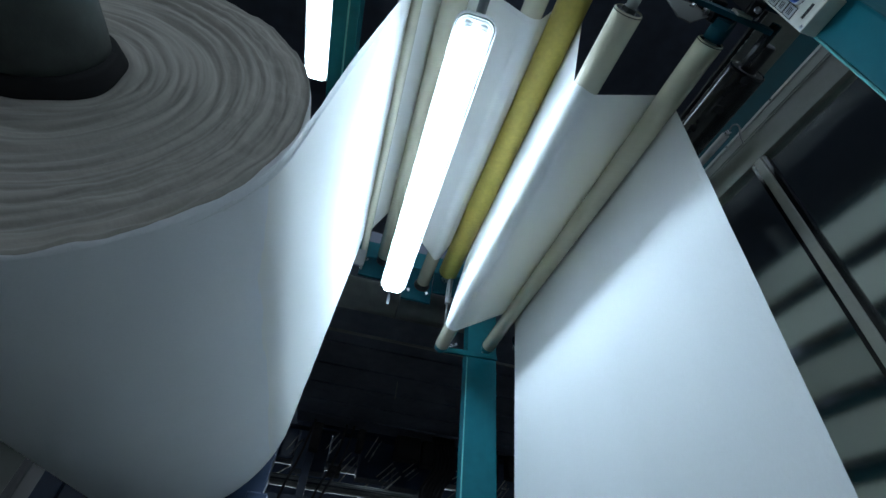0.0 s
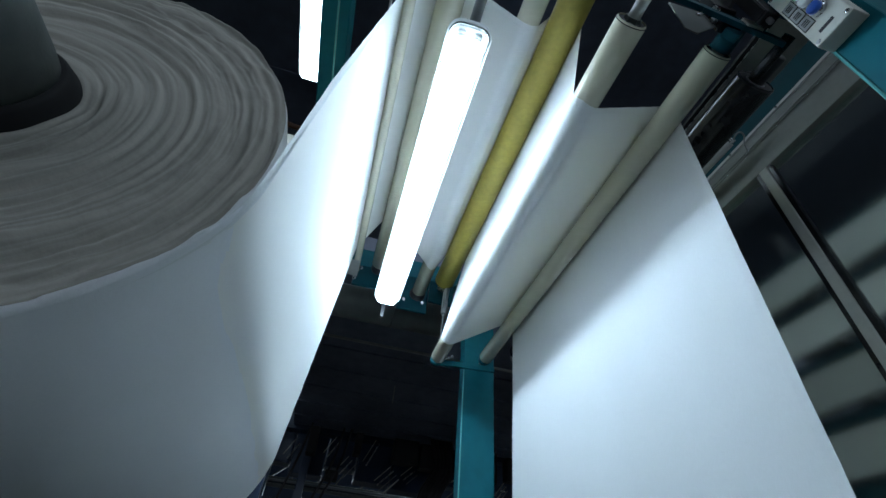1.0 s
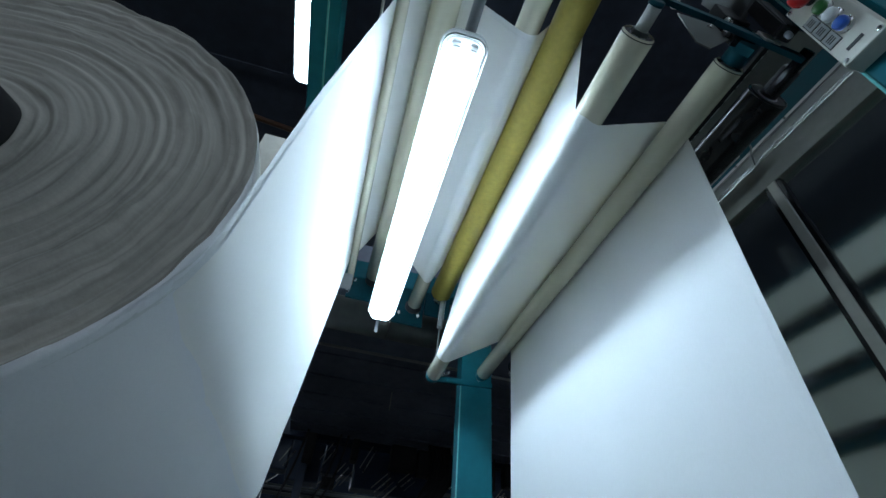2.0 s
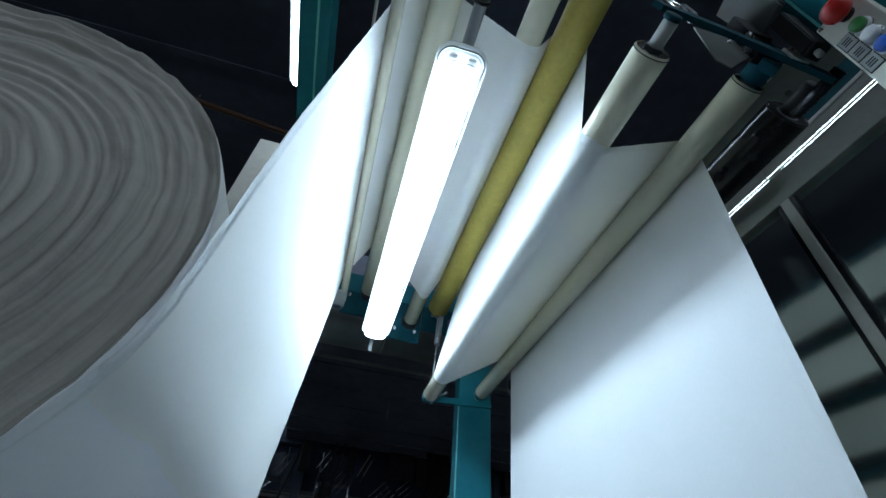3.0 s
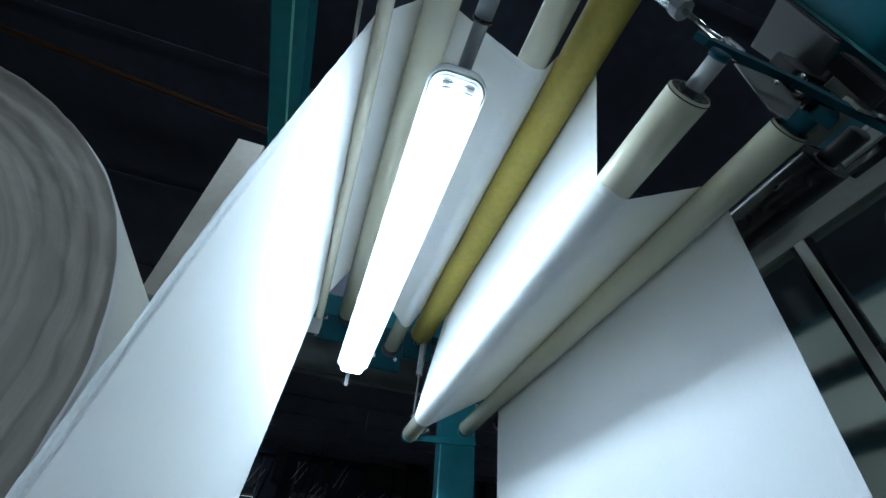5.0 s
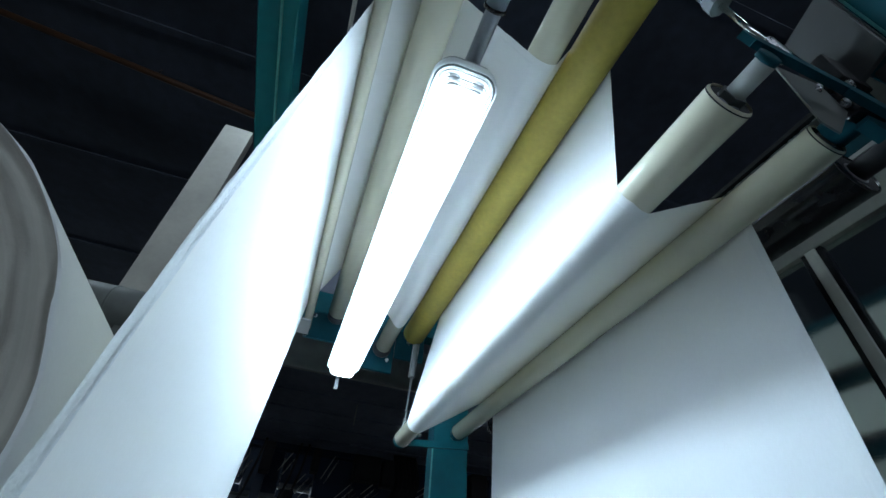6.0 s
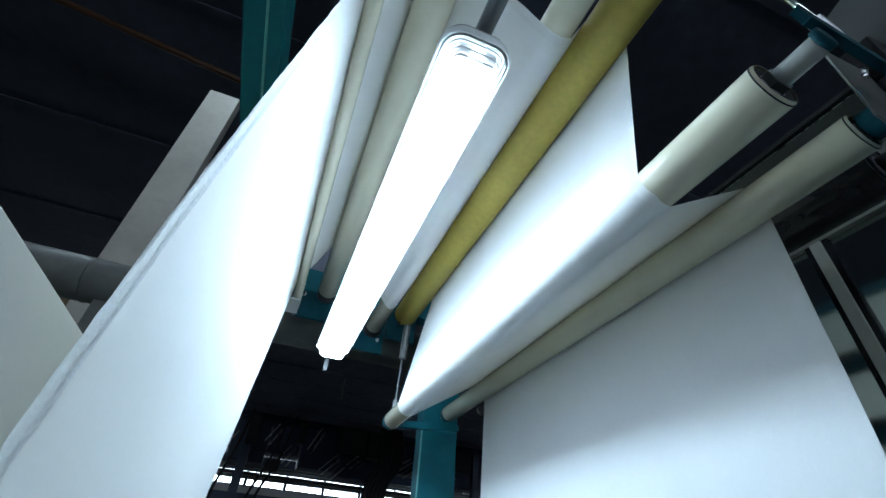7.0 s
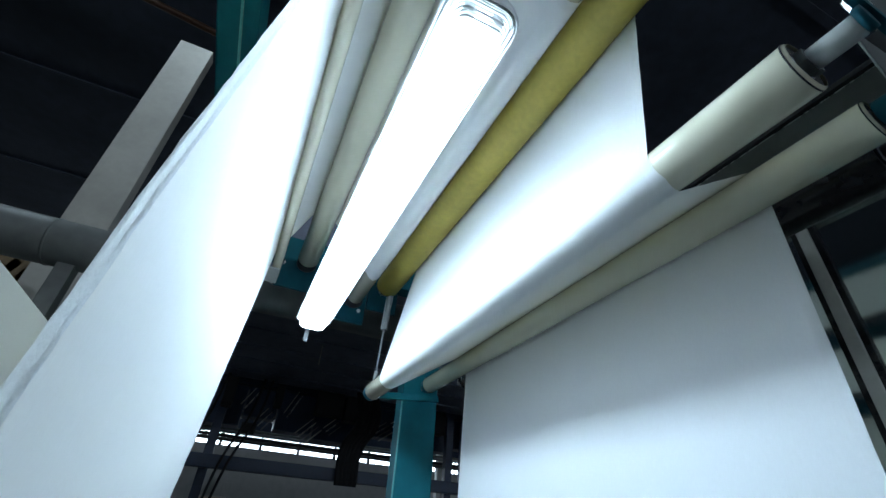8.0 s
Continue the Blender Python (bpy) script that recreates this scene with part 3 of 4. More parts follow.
t, xa, za, xb, zb = dancer_arm("teal steel swing arm that joins two roller shafts")
bm = bar((0.852, 0.897, 1.992), (1.020, 0.897, 1.964), 0.022, 0.012)
bar((1.020, 0.897, 1.964), (1.225, 0.897, 1.905), 0.028, 0.012, bm=bm)
bar((0.838, 0.897, 2.004), (0.856, 0.897, 1.990), 0.018, 0.012, bm=bm)
# the post's teal, darkened by colour because the arm hangs in shade
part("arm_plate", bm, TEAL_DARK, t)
part("arm_eye", lathe([(0.004, -0.005), (0.018, -0.005), (0.018, 0.005), (0.004, 0.005)], 28, at=(xa, 0.901, za + 0.003)), TEAL_DARK, t, "", True)
part("bearing_block", lathe([(0.014, -0.085), (0.026, -0.085), (0.030, -0.06), (0.030, -0.004), (0.02, -0.001)], 28, at=(xb, 1.0, zb)), TEAL_DARK, t, "round dark teal bearing block", True)
part("pivot_pin", rod((1.235, 0.88, 1.918), (1.235, 0.99, 1.918), 0.014, 18), BLACK, t, "black pivot pin", True)
part("link", bar((1.19, 0.93, 2.05), (1.12, 0.93, 1.95), 0.040, 0.02), TEAL_DARK, t)

t, xa, za, xb, zb = dancer_arm("teal steel swing arm at the far roller ends")
part("arm_plate", bar((xa - 0.02, 2.925, za - 0.005), (xb + 0.06, 2.985, zb - 0.06), 0.032, 0.018), TEAL, t)
part("arm_eye", lathe([(0.016, -0.012), (0.036, -0.012), (0.036, 0.02), (0.016, 0.02)], 28, at=(xa, 2.895, za)), TEAL, t, "", True)
part("arm_hook", rod((xa + 0.05, 2.915, za + 0.02), (xa + 0.10, 2.915, za + 0.045), 0.008, 10), STEEL, t, "small steel hook")
part("arm_eye", lathe([(0.016, -0.01), (0.034, -0.01), (0.034, 0.02), (0.016, 0.02)], 28, at=(xb, 2.985, zb)), TEAL, t, "", True)


def air_cylinder(p, q, r, label, body=STEEL):
    """Pneumatic cylinder from p (body end) to q (rod end)."""
    t = thing("air_cylinder", label, "air cylinder", (0, 0, 0), "air cylinders")
    p, q = Vector(p), Vector(q)
    d = (q - p).normalized()
    n = (q - p).length
    part("barrel", rod(p, p + d * n * 0.55, r, 20), body, t, "", True)
    part("end_block", rod(p + d * n * 0.53, p + d * n * 0.60, r * 1.25, 8), GREY, t, "grey end block")
    part("end_block", rod(p - d * 0.01, p + d * 0.03, r * 1.25, 8), GREY, t, "grey end block")
    part("piston_rod", rod(p + d * n * 0.58, q, r * 0.33, 12), CHROME if body is STEEL else body, t, "bright piston rod", True)
    part("fork", rod(q - d * 0.035, q + d * 0.012, r * 0.7, 6), body, t, "steel fork end")
    side = d.cross(Vector((0, 1, 0))).normalized()
    for s in (-1, 1):
        part("tie_rod", rod(p + side * r * 1.1 * s, p + d * n * 0.58 + side * r * 1.1 * s, r * 0.14, 8), STEEL, t, "thin tie rod", True)
    return t


air_cylinder((0.795, 0.905, 2.38), (0.940, 0.905, 2.030), 0.017, "steel air cylinder that pulls the swing arm")
air_cylinder((0.905, 2.915, 2.66), (0.885, 2.925, 2.03), 0.015, "dull grey air cylinder at the far swing arm", GREY)
hose = thing("air_hose", "thin grey air hose looping from the cylinder", "hose")
tube_curve("hose_run", [(0.83, 0.84, 2.29), (0.77, 0.86, 2.24), (0.73, 0.87, 2.32), (0.74, 0.86, 2.5)], 0.0035, GREY, hose)

# sheet parts at the near roller ends
plate = thing("guard_plate", "pale grey sheet guard plate behind the swing arm", "guard plate")
bm = bmesh.new()
pts = [(0.984, 2.072), (1.090, 2.078), (1.102, 2.000), (1.005, 1.886), (0.975, 1.898)]
a = [bm.verts.new((x, 0.931, z)) for x, z in pts]
b = [bm.verts.new((x, 0.934, z)) for x, z in pts]
bm.faces.new(a)
bm.faces.new(b[::-1])
for i in range(len(pts)):
    j = (i + 1) % len(pts)
    bm.faces.new((a[i], b[i], b[j], a[j]))
bmesh.ops.recalc_face_normals(bm, faces=bm.faces[:])
part("sheet", bm, DUCT, plate)
part("stay", rod((1.060, 0.932, 2.04), (1.100, 0.932, 2.09), 0.006, 10), STEEL, plate, "short steel stay", True)
gus = thing("gusset_plate", "slate grey steel gusset plate bolted to the teal post", "gusset plate")
bm = bmesh.new()
pts = [(0.842, 2.335), (0.862, 2.325), (0.942, 2.292), (0.933, 2.205), (0.904, 2.070), (0.842, 2.095)]
a = [bm.verts.new((1.140, y, z)) for y, z in pts]
b = [bm.verts.new((1.152, y, z)) for y, z in pts]
bm.faces.new(a)
bm.faces.new(b[::-1])
for i in range(len(pts)):
    j = (i + 1) % len(pts)
    bm.faces.new((a[i], b[i], b[j], a[j]))
bmesh.ops.bevel(bm, geom=bm.edges[:], offset=0.0015, segments=1, affect="EDGES")
bmesh.ops.recalc_face_normals(bm, faces=bm.faces[:])
part("plate", bm, SLATE, gus)
part("plate_foot", box(1.152, 1.171, 0.840, 0.850, 2.12, 2.34, 0.001), SLATE, gus)
blk = thing("valve_block", "black valve block with fittings beside the post", "valve block")
part("block_body", box(1.093, 1.165, 0.899, 0.945, 2.060, 2.143, 0.004), CORE, blk)
part("valve", box(1.100, 1.160, 0.905, 0.940, 1.985, 2.058, 0.004), BLACK, blk, "black valve body")
for x, y, z in ((1.098, 0.905, 2.035), (1.098, 0.925, 2.010), (1.098, 0.905, 1.985)):
    part("fitting", rod((x, y, z), (x - 0.016, y - 0.004, z - 0.006), 0.0065, 12), STEEL, blk, "small push-in hose fitting", True)
sw = thing("switch_box", "black plastic switch box below the button panel", "switch box")
part("box_body", box(1.132, 1.170, 0.846, 0.880, 1.905, 2.060, 0.005), CORE, sw)
part("box_lid", box(1.128, 1.132, 0.849, 0.877, 1.911, 2.054, 0.001), CORE, sw, "flat black lid")
part("cable_gland", rod((1.150, 0.862, 1.905), (1.150, 0.862, 1.892), 0.007, 12), CAP, sw, "grey cable gland", True)
part("mounting_tab", box(1.125, 1.168, 0.886, 0.902, 1.920, 1.962, 0.001), WHITE_PLATE, sw, "ivory mounting tab")
gb = thing("cross_channel", "pale grey steel channel above the black roller", "channel")
part("channel_web", box(1.572, 1.742, 0.960, 3.06, 2.500, 2.508, 0.002), ALU, gb)
part("channel_lip", box(1.735, 1.742, 0.960, 3.06, 2.508, 2.560, 0.001), ALU, gb, "folded edge")
part("seal_strip", box(1.552, 1.568, 0.960, 3.06, 2.496, 2.512, 0.001), CORE, gb, "black rubber strip along the edge")
part("edge_line", box(1.5695, 1.5725, 0.960, 3.06, 2.4965, 2.4995), STEEL, gb, "thin steel line along the edge")
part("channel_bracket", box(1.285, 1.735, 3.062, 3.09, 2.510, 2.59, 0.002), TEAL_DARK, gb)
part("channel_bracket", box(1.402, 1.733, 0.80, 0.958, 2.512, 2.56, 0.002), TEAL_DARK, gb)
for y in (1.125, 1.95, 2.72):
    part("channel_bolt", lathe([(0.003, -0.010), (0.010, -0.010), (0.012, -0.002), (0.012, 0.0)], 6, "Z", at=(1.670, y, 2.500)), HUB, gb, "dull bolt head")


def control_panel():
    t = thing("control_panel", "ivory push-button panel with red stop mushroom on the post", "control panel", (1.172, 0.797, 1.803))
    part("panel_box", box(-0.040, -0.001, -0.036, 0.040, -0.115, 0.125, 0.003), WHITE_PLATE, t)
    def button(z, mat, label):
        m = part("button_collar", lathe([(0.006, 0.0), (0.0155, 0.0), (0.0155, -0.008), (0.012, -0.010)], 28, "X", at=(-0.040, -0.006, z)), STEEL, t, "steel button collar", True)
        part("button_cap", lathe([(0.006, -0.008), (0.0135, -0.008), (0.0130, -0.018), (0.010, -0.020)], 28, "X", at=(-0.040, -0.006, z)), mat, m, label, True)
    part("stop_stem", lathe([(0.008, 0.0), (0.013, 0.0), (0.013, -0.020), (0.008, -0.020)], 24, "X", at=(-0.040, -0.006, 0.090)), DARK, t, "dark stem", True)
    part("stop_button", lathe([(0.012, -0.016), (0.023, -0.018), (0.0245, -0.026), (0.022, -0.036), (0.013, -0.042), (0.004, -0.043)], 36, "X", at=(-0.040, -0.006, 0.090)), RED, t, "red mushroom stop button", True)
    for z, mat, label in ((0.036, GREEN, "green push button"), (-0.002, WHITE, "white push button"), (-0.040, BLUE, "blue push button")):
        button(z, mat, label)
        lab = part("button_label", box(-0.0425, -0.040, 0.012, 0.034, z - 0.016, z + 0.016, 0.0005), LABEL, t, "small grey label plate")
        for k in (-1, 0, 1):
            part("print_line", box(-0.0432, -0.0424, 0.016, 0.030, z + 0.006 * k - 0.0012, z + 0.006 * k + 0.0012), INK, lab, "dark print bar")
        part("label_frame", box(-0.0415, -0.0398, 0.0105, 0.0355, z - 0.0175, z + 0.0175), INK, t, "dark label surround")
    part("print_bar", box(-0.0410, -0.0400, -0.010, 0.020, -0.092, -0.084), INK, t, "dark print bar")
    for y, z in ((-0.028, 0.116), (0.032, 0.116), (-0.028, -0.106), (0.032, -0.106)):
        part("screw", lathe([(0.001, -0.0015), (0.0045, -0.0015), (0.005, 0.0)], 14, "X", at=(-0.040, y, z)), STEEL, t, "steel screw head", True)
    return t


control_panel()


# ---------------------------------------------------------------- glazed partition
def partition():
    t = thing("glazed_partition", "grey aluminium framed glass partition beside the machine", "partition")
    x = 1.94
    part("top_rail", box(x, x + 0.06, -0.6, 3.5, 2.395, 2.600, 0.004), ALU, t)
    part("rail_edge", box(x - 0.003, x + 0.05, -0.6, 3.5, 2.602, 2.620, 0.002), PALE, t, "pale screwed edge strip of the rail")
    part("upper_panel", box(x + 0.02, x + 0.05, -0.6, 3.5, 2.622, 2.85, 0.003), TEAL_DARK, t, "dark teal sheet above the rail")
    part("bottom_rail", box(x, x + 0.06, -0.6, 3.5, FLOOR, FLOOR + 0.12, 0.004), ALU, t)
    for y in (-0.55, 1.44, 3.43):
        part("mullion", box(x - 0.002, x + 0.058, y + 0.010, y + 0.048, FLOOR + 0.12, 2.395, 0.003), FRAME, t)
        part("gasket", box(x + 0.004, x + 0.023, y + 0.048, y + 0.066, FLOOR + 0.12, 2.395), BLACK, t, "black rubber gasket")
        part("gasket", box(x + 0.004, x + 0.023, y - 0.008, y + 0.010, FLOOR + 0.12, 2.395), BLACK, t, "black rubber gasket")
    for y0, y1 in ((-0.484, 1.432), (1.506, 3.422)):
        p = part("pane", box(x + 0.024, x + 0.030, y0, y1, FLOOR + 0.12, 2.395), GLASS, t, "tinted glass pane")
        p.visible_shadow = False
    # bright bevelled trim on the rail
    for z in (2.523, 2.539):
        part("trim", bar((x - 0.004, -0.6, z), (x - 0.004, 3.5, z), 0.0018, 0.004, (-0.998, 0, 0.064)), CHROME, t, "polished metal trim strip")
    for k in range(12):
        y = 0.2 + 0.27 * k
        part("screw", lathe([(0.001, -0.003), (0.005, -0.003), (0.005, 0.004)], 10, "X", at=(x - 0.003, y, 2.611)), DARK, t, "dark screw head")
    return t


partition()
s = thing("sensor_tube", "pale tubular sensor with a thin cable", "sensor")
part("sensor_body", rod((1.86, 1.48, 2.58), (1.86, 2.01, 2.58), 0.018, 20), PALE, s, "", True)
part("sensor_cap", rod((1.86, 1.46, 2.58), (1.86, 1.482, 2.58), 0.013, 16), STEEL, s, "", True)
tube_curve("sensor_cable", [(1.86, 1.46, 2.58), (1.868, 1.425, 2.592), (1.888, 1.425, 2.585), (1.905, 1.45, 2.56), (1.934, 1.475, 2.53)], 0.0035, GREY, s, "thin grey cable")

# made-up boards that stand in for soft bands reflected in the panes
rack = thing("panel_rack", "grey and teal horizontal boards added as reflected bands of the glass", "rack")
for k in range(7):
    z = 0.55 + 0.30 * k
    part("board", box(2.75, 2.78, 0.2, 4.0, z, z + 0.19, 0.004), WHITE_PLATE, rack)
    part("board_gap", box(2.86, 2.88, 0.2, 4.0, z + 0.17, z + 0.30, 0.004), TEAL_DARK, rack, "dark teal board for a dark band in the glass")
for y in (0.25, 2.1, 3.9):
    part("rack_post", box(2.90, 2.96, y, y + 0.06, FLOOR, 2.9, 0.003), DARK, rack)


# ---------------------------------------------------------------- roll stand
st = thing("roll_stand", "dark navy steel stand that carries the roll shaft", "roll stand", group="roll stands")
part("stand_plate", box(-0.55, 0.16, 2.76, 2.80, FLOOR, 1.22, 0.006), NAVY, st)
part("stand_head", lathe([(0.06, -0.03), (0.13, -0.03), (0.13, 0.03), (0.06, 0.03)], 36, at=(ROLL_C[0], 2.80, ROLL_C[1])), NAVY, st, "round bearing head", True)
part("stand_neck", box(ROLL_C[0] - 0.12, ROLL_C[0] + 0.12, 2.78, 2.82, 1.20, 1.38, 0.004), NAVY, st)
part("stand_leg", box(0.10, 0.18, 2.74, 2.84, FLOOR, 1.05, 0.006), NAVY, st)
part("stand_leg", box(-0.62, -0.54, 2.74, 2.84, FLOOR, 1.05, 0.006), NAVY, st)
st2 = thing("roll_stand", "dark navy steel stand that carries the roll hub", "roll stand", group="roll stands")
part("stand_post", box(ROLL_C[0] - 0.10, ROLL_C[0] + 0.10, 0.62, 0.74, FLOOR, 1.26, 0.006), NAVY, st2)
part("stand_head", lathe([(0.095, -0.06), (0.15, -0.06), (0.15, 0.06), (0.095, 0.06)], 36, at=(ROLL_C[0], 0.68, ROLL_C[1])), NAVY, st2, "round bearing head", True)

# made-up dark sheet that covers the paler floor left of the roll
guard = thing("side_guard", "dark olive sheet added to darken the corner behind the roll", "guard")
part("guard_sheet", box(-1.02, -0.99, 0.9, 3.3, FLOOR + 0.06, 1.16, 0.006), OLIVE, guard)
part("guard_rail", box(-1.03, -0.98, 0.88, 3.32, 1.162, 1.20, 0.006), CORE, guard, "black capping rail")
for y in (0.92, 2.05, 3.22):
    part("guard_foot", box(-1.06, -0.985, y, y + 0.06, FLOOR, FLOOR + 0.06, 0.004), CORE, guard, "black foot")

# ---------------------------------------------------------------- distance in the hall
col = thing("column", "pale grey square column of the hall", "column")
part("column_shaft", box(-1.22, -0.92, 4.33, 4.47, FLOOR, 5.40, 0.01), COLUMN, col)
duct = thing("duct", "large grey sheet duct across the hall", "duct")
bm = rod((-6.0, 3.46, 2.575), (1.30, 3.46, 2.575), 0.125, 40)
part("duct_run", bm, DUCT, duct, "", True)
for x in (-3.2, -2.0, -0.80, 0.62):
    part("duct_seam", rod((x, 3.46, 2.575), (x + 0.012, 3.46, 2.575), 0.1285, 40), DUCT, duct, "raised seam band", True)
for x in (-0.72, -3.4):
    part("duct_leg", box(x, x + 0.08, 3.42, 3.50, FLOOR, 2.46, 0.004), DUCT, duct, "grey support leg")
dk = thing("crane_girder", "dark grey box girder crossing the hall beyond the machine", "girder")
part("girder_body", box(-0.30, 5.0, 3.75, 4.90, 3.06, 3.50, 0.01), DECK, dk)
part("girder_edge", box(-0.30, 5.0, 4.904, 4.925, 3.040, 3.066), PALE, dk, "bright bottom edge strip")
for x in (0.1, 1.5, 3.4):
    part("girder_hanger", box(x, x + 0.1, 4.3, 4.4, 3.50, 7.6), DARK, dk)

gantry = thing("gantry_beam", "dark navy beam of a machine further down the hall", "beam")
part("beam", box(-4.0, 9.0, 9.30, 9.55, 3.43, 3.76, 0.01), NAVY, gantry)
for x in (-1.2, 4.6):
    part("beam_leg", box(x, x + 0.2, 9.3, 9.5, FLOOR, 3.43, 0.01), NAVY, gantry)

deck = thing("service_deck", "dark sheet underside of a raised service deck", "deck")
part("deck_sheet", box(-0.30, 9.0, 4.93, 9.30, 3.52, 3.58), DECK, deck)
for k in range(6):
    part("deck_joist", box(-0.30, 9.0, 5.35 + 0.68 * k, 5.43 + 0.68 * k, 3.495, 3.52, 0.004), DECK, deck)
part("drop_light_cord", rod((1.15, 6.9, 3.25), (1.15, 6.9, 3.52), 0.006, 8), PALE, deck, "short pale hanging cord", True)

mach = thing("far_machine", "cluttered dark machine with pipes, cables and bright rods", "machine")
random.seed(5)
part("cross_member", box(-2.0, 7.0, 9.00, 9.20, 2.06, 2.25, 0.008), NAVY, mach, "navy cross member")
for k in range(7):       # long pipes and rails
    z, y = 2.56 + 0.11 * k, 9.7 + 0.35 * (k % 4)
    part("pipe", rod((-1.5, y, z), (7.5, y, z + random.uniform(-0.03, 0.03)), random.choice((0.012, 0.018, 0.03)), 10), (DUCT, DARK, GREY)[k % 3], mach, "", True)
for x0, x1, z0 in ((-2.0, -0.2, 2.92), (-0.2, 0.42, 2.78), (0.42, 0.98, 2.96), (0.98, 1.66, 2.80), (1.66, 2.55, 2.74),
                   (2.55, 3.30, 2.93), (3.30, 4.55, 2.82), (4.55, 7.0, 2.92)):     # dark backing under the beam, added to cover the too bright roof behind
    part("housing", box(x0 + 0.01, x1 - 0.01, 9.60, 9.95 + 0.1 * random.random(), z0, 3.50, 0.03), NAVY, mach, "dark navy backing panel added under the beam")
for x, z, a, n, l in ((0.35, 3.02, 1.05, 2, 0.34), (0.62, 2.78, 0.95, 3, 0.30), (1.05, 2.98, 1.15, 2, 0.42), (1.30, 2.70, 0.8, 4, 0.36), (1.75, 2.84, 0.75, 3, 0.25),
                      (2.62, 2.92, 0.6, 4, 0.30), (2.95, 3.08, 0.6, 2, 0.26), (3.5, 2.75, 0.9, 3, 0.30), (-0.3, 2.9, 1.1, 2, 0.3)):
    for i in range(n):   # rods in parallel sets
        x0, z0 = x + 0.075 * i, z - 0.035 * i
        part("rod", rod((x0, 9.0 + 0.1 * i, z0), (x0 + l * math.cos(a), 9.0 + 0.1 * i, z0 + l * math.sin(a)), 0.008 + 0.004 * (i % 2), 8), (PALE, STEEL, GREY)[i % 3], mach, "", True)
for x, z, w, h in ((0.05, 2.95, 0.16, 0.45), (0.85, 3.05, 0.12, 0.36), (1.55, 3.02, 0.45, 0.40), (2.05, 2.98, 0.30, 0.42), (3.1, 2.9, 0.4, 0.4), (2.4, 3.05, 0.2, 0.38), (0.45, 2.60, 0.22, 0.14), (3.7, 3.0, 0.3, 0.4)):
    part("machine_box", box(x, x + w, 8.86, 9.10, z, z + h, 0.012), CORE, mach, "dark hanging box")
for i in range(6):       # thick cable loom that sags from the beam
    tube_curve("cable", [(2.25 + 0.07 * i, 8.9, 3.5), (2.30 + 0.07 * i, 8.82, 3.0), (2.10 + 0.065 * i, 8.85, 2.55), (2.12 + 0.06 * i, 8.95, 2.0)], 0.040, CORE, mach, "black cable")
for x, dx in ((0.42, -0.22), (0.55, -0.25), (-0.15, -0.1), (3.3, 0.1)):
    tube_curve("cable", [(x + 0.2, 8.9, 3.45), (x + 0.1, 8.85, 2.8), (x + dx * 0.5, 8.9, 2.2), (x + dx, 8.95, 1.6)], 0.020, CORE, mach, "black cable")
for x in (-0.6, 0.02, 4.2):
    part("machine_post", box(x, x + 0.14, 9.22, 9.36, FLOOR, 3.43, 0.006), NAVY, mach)
for x in (0.22, 0.44):
    part("machine_plate", box(x, x + 0.13, 9.20, 9.215, 1.72, 1.90, 0.003), PALE, mach, "small pale plate")

for k in range(3):       # lattice trusses under the roof
    y = 13.5 + 5.0 * k
    tr = thing("roof_truss", "dark steel lattice truss under the roof", "truss", group="roof trusses")
    part("bottom_chord", box(-6, 16, y, y + 0.10, 5.30, 5.40), DUCT, tr)
    part("top_chord", box(-6, 16, y, y + 0.10, 6.20, 6.30), DUCT, tr)
    for i in range(22):
        part("diagonal", bar((-6 + i, y + 0.05, 5.38), (-6 + i + (0.5 if i % 2 else 0.95), y + 0.05, 6.22), 0.05, 0.05), DUCT, tr)
    for x in (-5.5, 15.5):
        part("truss_post", box(x, x + 0.12, y, y + 0.10, FLOOR, 7.6), DARK, tr)

for k, (x, y, z) in enumerate(((3.9, 9.6, 2.95), (6.4, 13.0, 3.9), (5.2, 12.0, 3.3))):
    f = light_fitting((x, y, z), 0.5 if k else 0.3, "small lit fitting far off in the hall")
    part("suspension", rod((0, 0.15, 0.085), (0, 0.15, 7.6 - z), 0.006, 8), STEEL, f, "thin suspension rod")

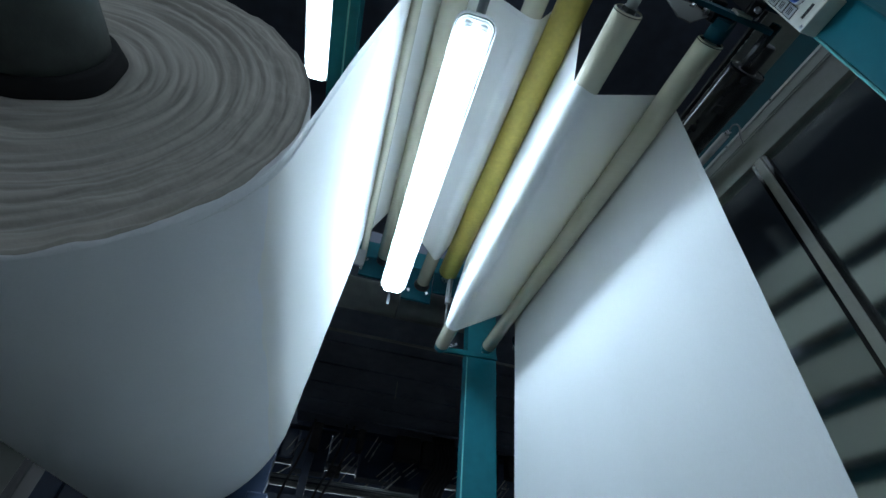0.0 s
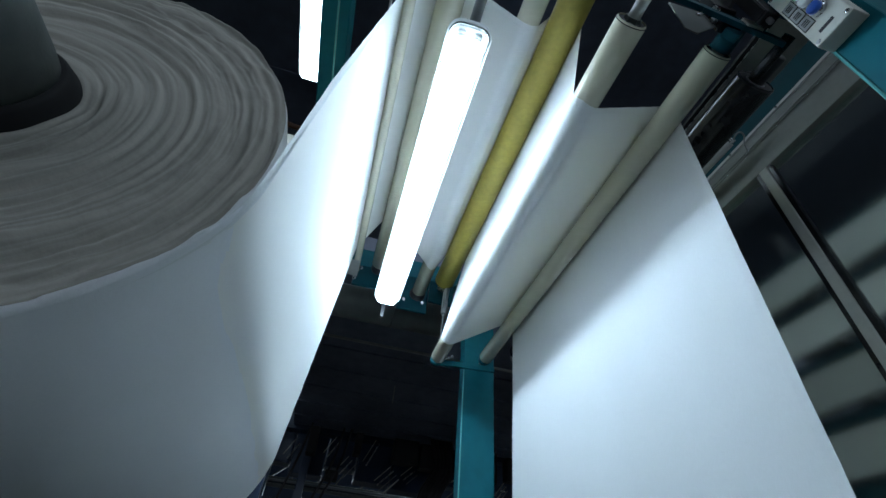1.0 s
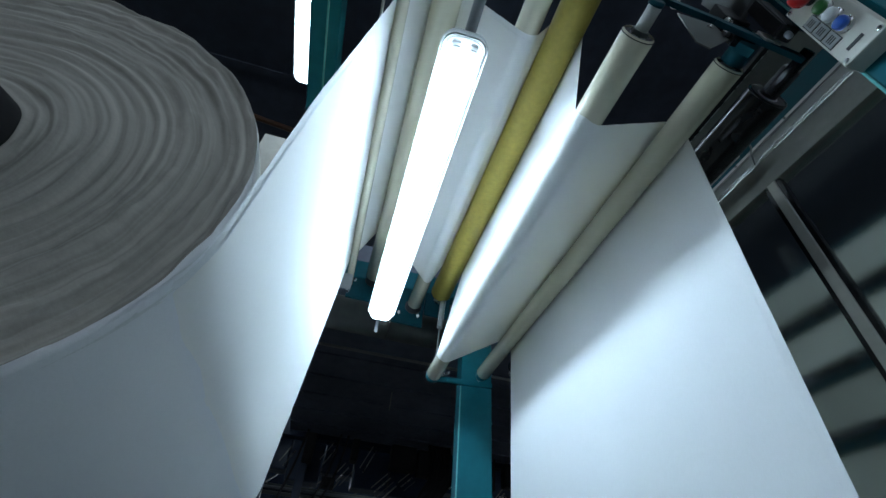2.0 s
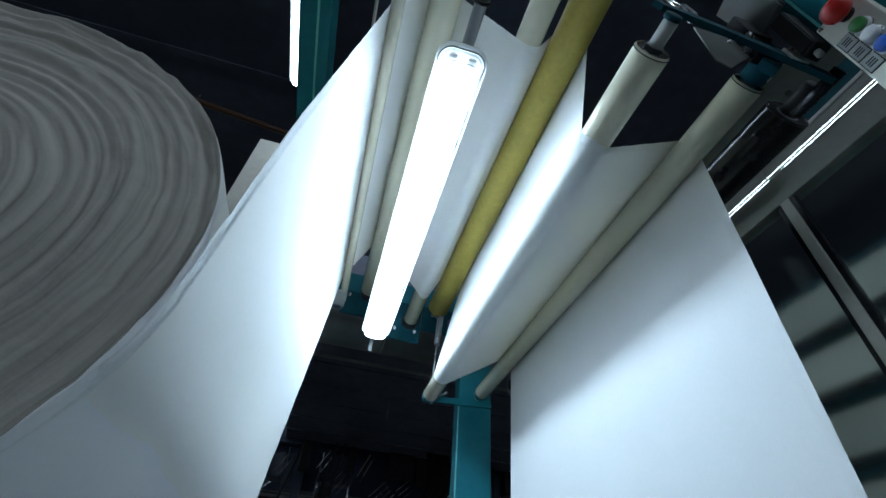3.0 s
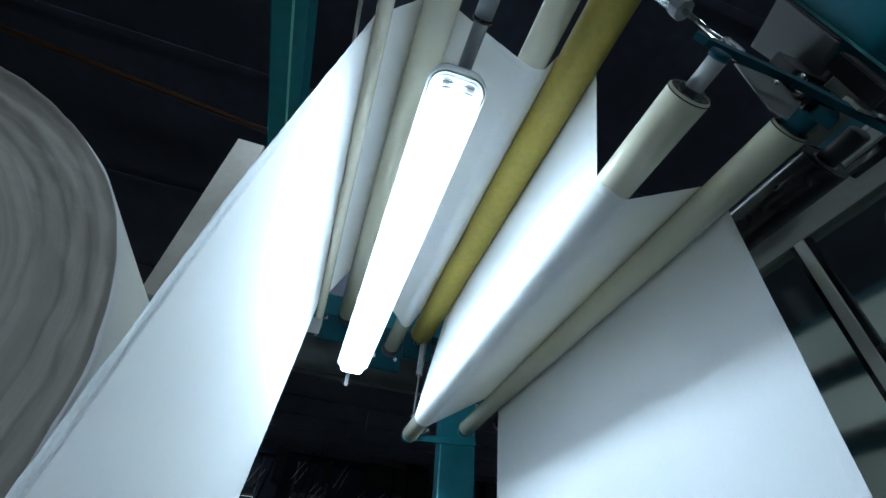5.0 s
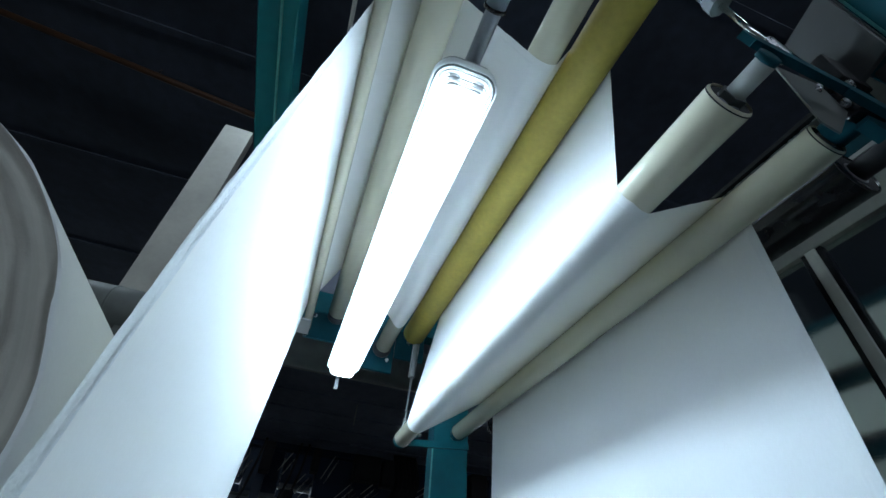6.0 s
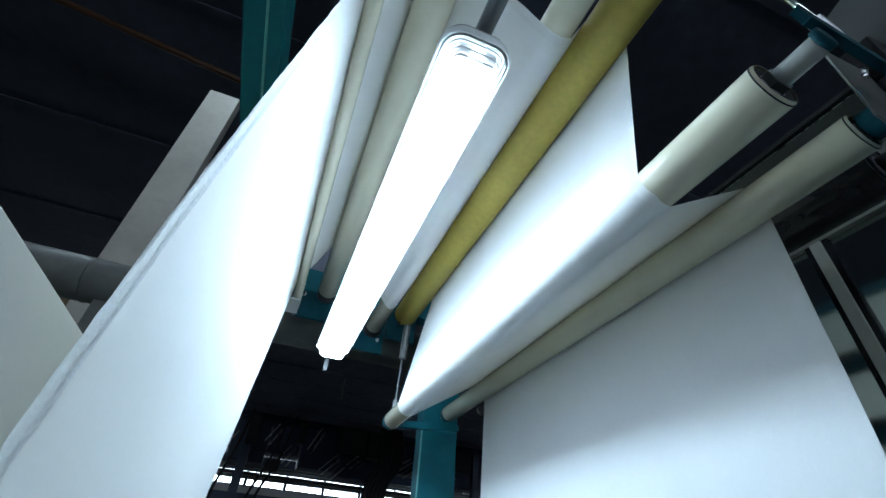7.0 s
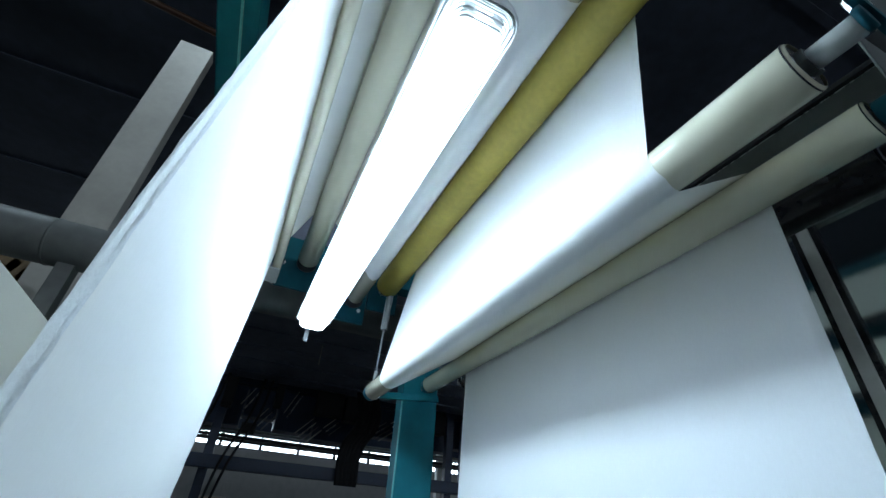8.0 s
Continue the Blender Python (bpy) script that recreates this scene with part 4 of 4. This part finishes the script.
cab = thing("machine_cabinet", "dark machine cabinet with a yellow rounded cover", "cabinet")
part("cabinet_body", box(-6.5, -1.6, 4.6, 6.4, FLOOR, 2.1, 0.02), DARK, cab)
part("cover", rod((-3.2, 4.5, 1.2), (-1.9, 4.5, 1.2), 0.25, 24), YELLOW, cab, "yellow rounded cover", True)
random.seed(8)
for k in range(9):
    x = 0.55 + 1.12 * k
    r = thing("paper_roll", "brown wrapped roll standing on the hall floor", "paper roll", (x, 14.0 + random.uniform(-0.4, 0.4), FLOOR), "stored rolls")
    part("wrapped_body", lathe([(0.1, 0.0), (0.50, 0.0), (0.52, 0.03), (0.52, 1.50), (0.48, 1.54), (0.08, 1.53)], 32, "Z"), CARD, r, "", True)
for k, x in enumerate((-3.0, 8.2, 13.8)):
    c = thing("column", "pale grey square column of the hall", "column", (x, 22.0, FLOOR), "hall columns")
    part("column_shaft", box(0, 0.35, 0, 0.35, 0, 6.9, 0.01), PALE, c)
c = thing("column", "slender pale grey column between the machines", "column", (5.28, 12.0, FLOOR), "hall columns")
part("column_shaft", box(0, 0.17, 0, 0.17, 0, 3.2, 0.01), PALE, c)
part("column_head", box(-0.5, 1.2, 0.02, 0.14, 3.2, 3.29, 0.01), PALE, c, "pale rail on the column")
crate = thing("plank_stack", "brown planks leaning behind the duct", "planks")
for k in range(3):
    part("plank", bar((-2.6 + 0.25 * k, 4.75, FLOOR + 0.05), (-1.50 + 0.10 * k, 4.75, 2.95), 0.16, 0.04), WOOD, crate)
pipe = thing("service_pipe", "orange service pipe under the roof", "pipe")
part("pipe_run", rod((-8, 5.0, 7.42), (6, 6.6, 7.42), 0.05, 16), ORANGE, pipe, "", True)
for x in (-6, -3, 0, 3):
    part("pipe_clamp", rod((x, 5.0 + (x + 8) * 0.1143, 7.42), (x, 5.0 + (x + 8) * 0.1143, 7.62), 0.012, 8), DARK, pipe, "dark clamp", True)


# ---------------------------------------------------------------- moving things
def motions():
    def spin(ob, rate, step):
        x, y, z = ob.location
        n = int(round(8.0 / step))
        walk(ob, [(k * step, pose(x, y, z, 0, rate * k * step, 0)) for k in range(n + 1)])
    spin(ROLL, -TURN_RATE, 1.0)
    speed = TURN_RATE * ROLL_R
    for ob, kind in SPIN:
        sign = -1 if kind in ("dip", "dancer") else 1
        spin(ob, sign * min(speed / ROLLERS[kind][2], 700.0), 0.1)


motions()
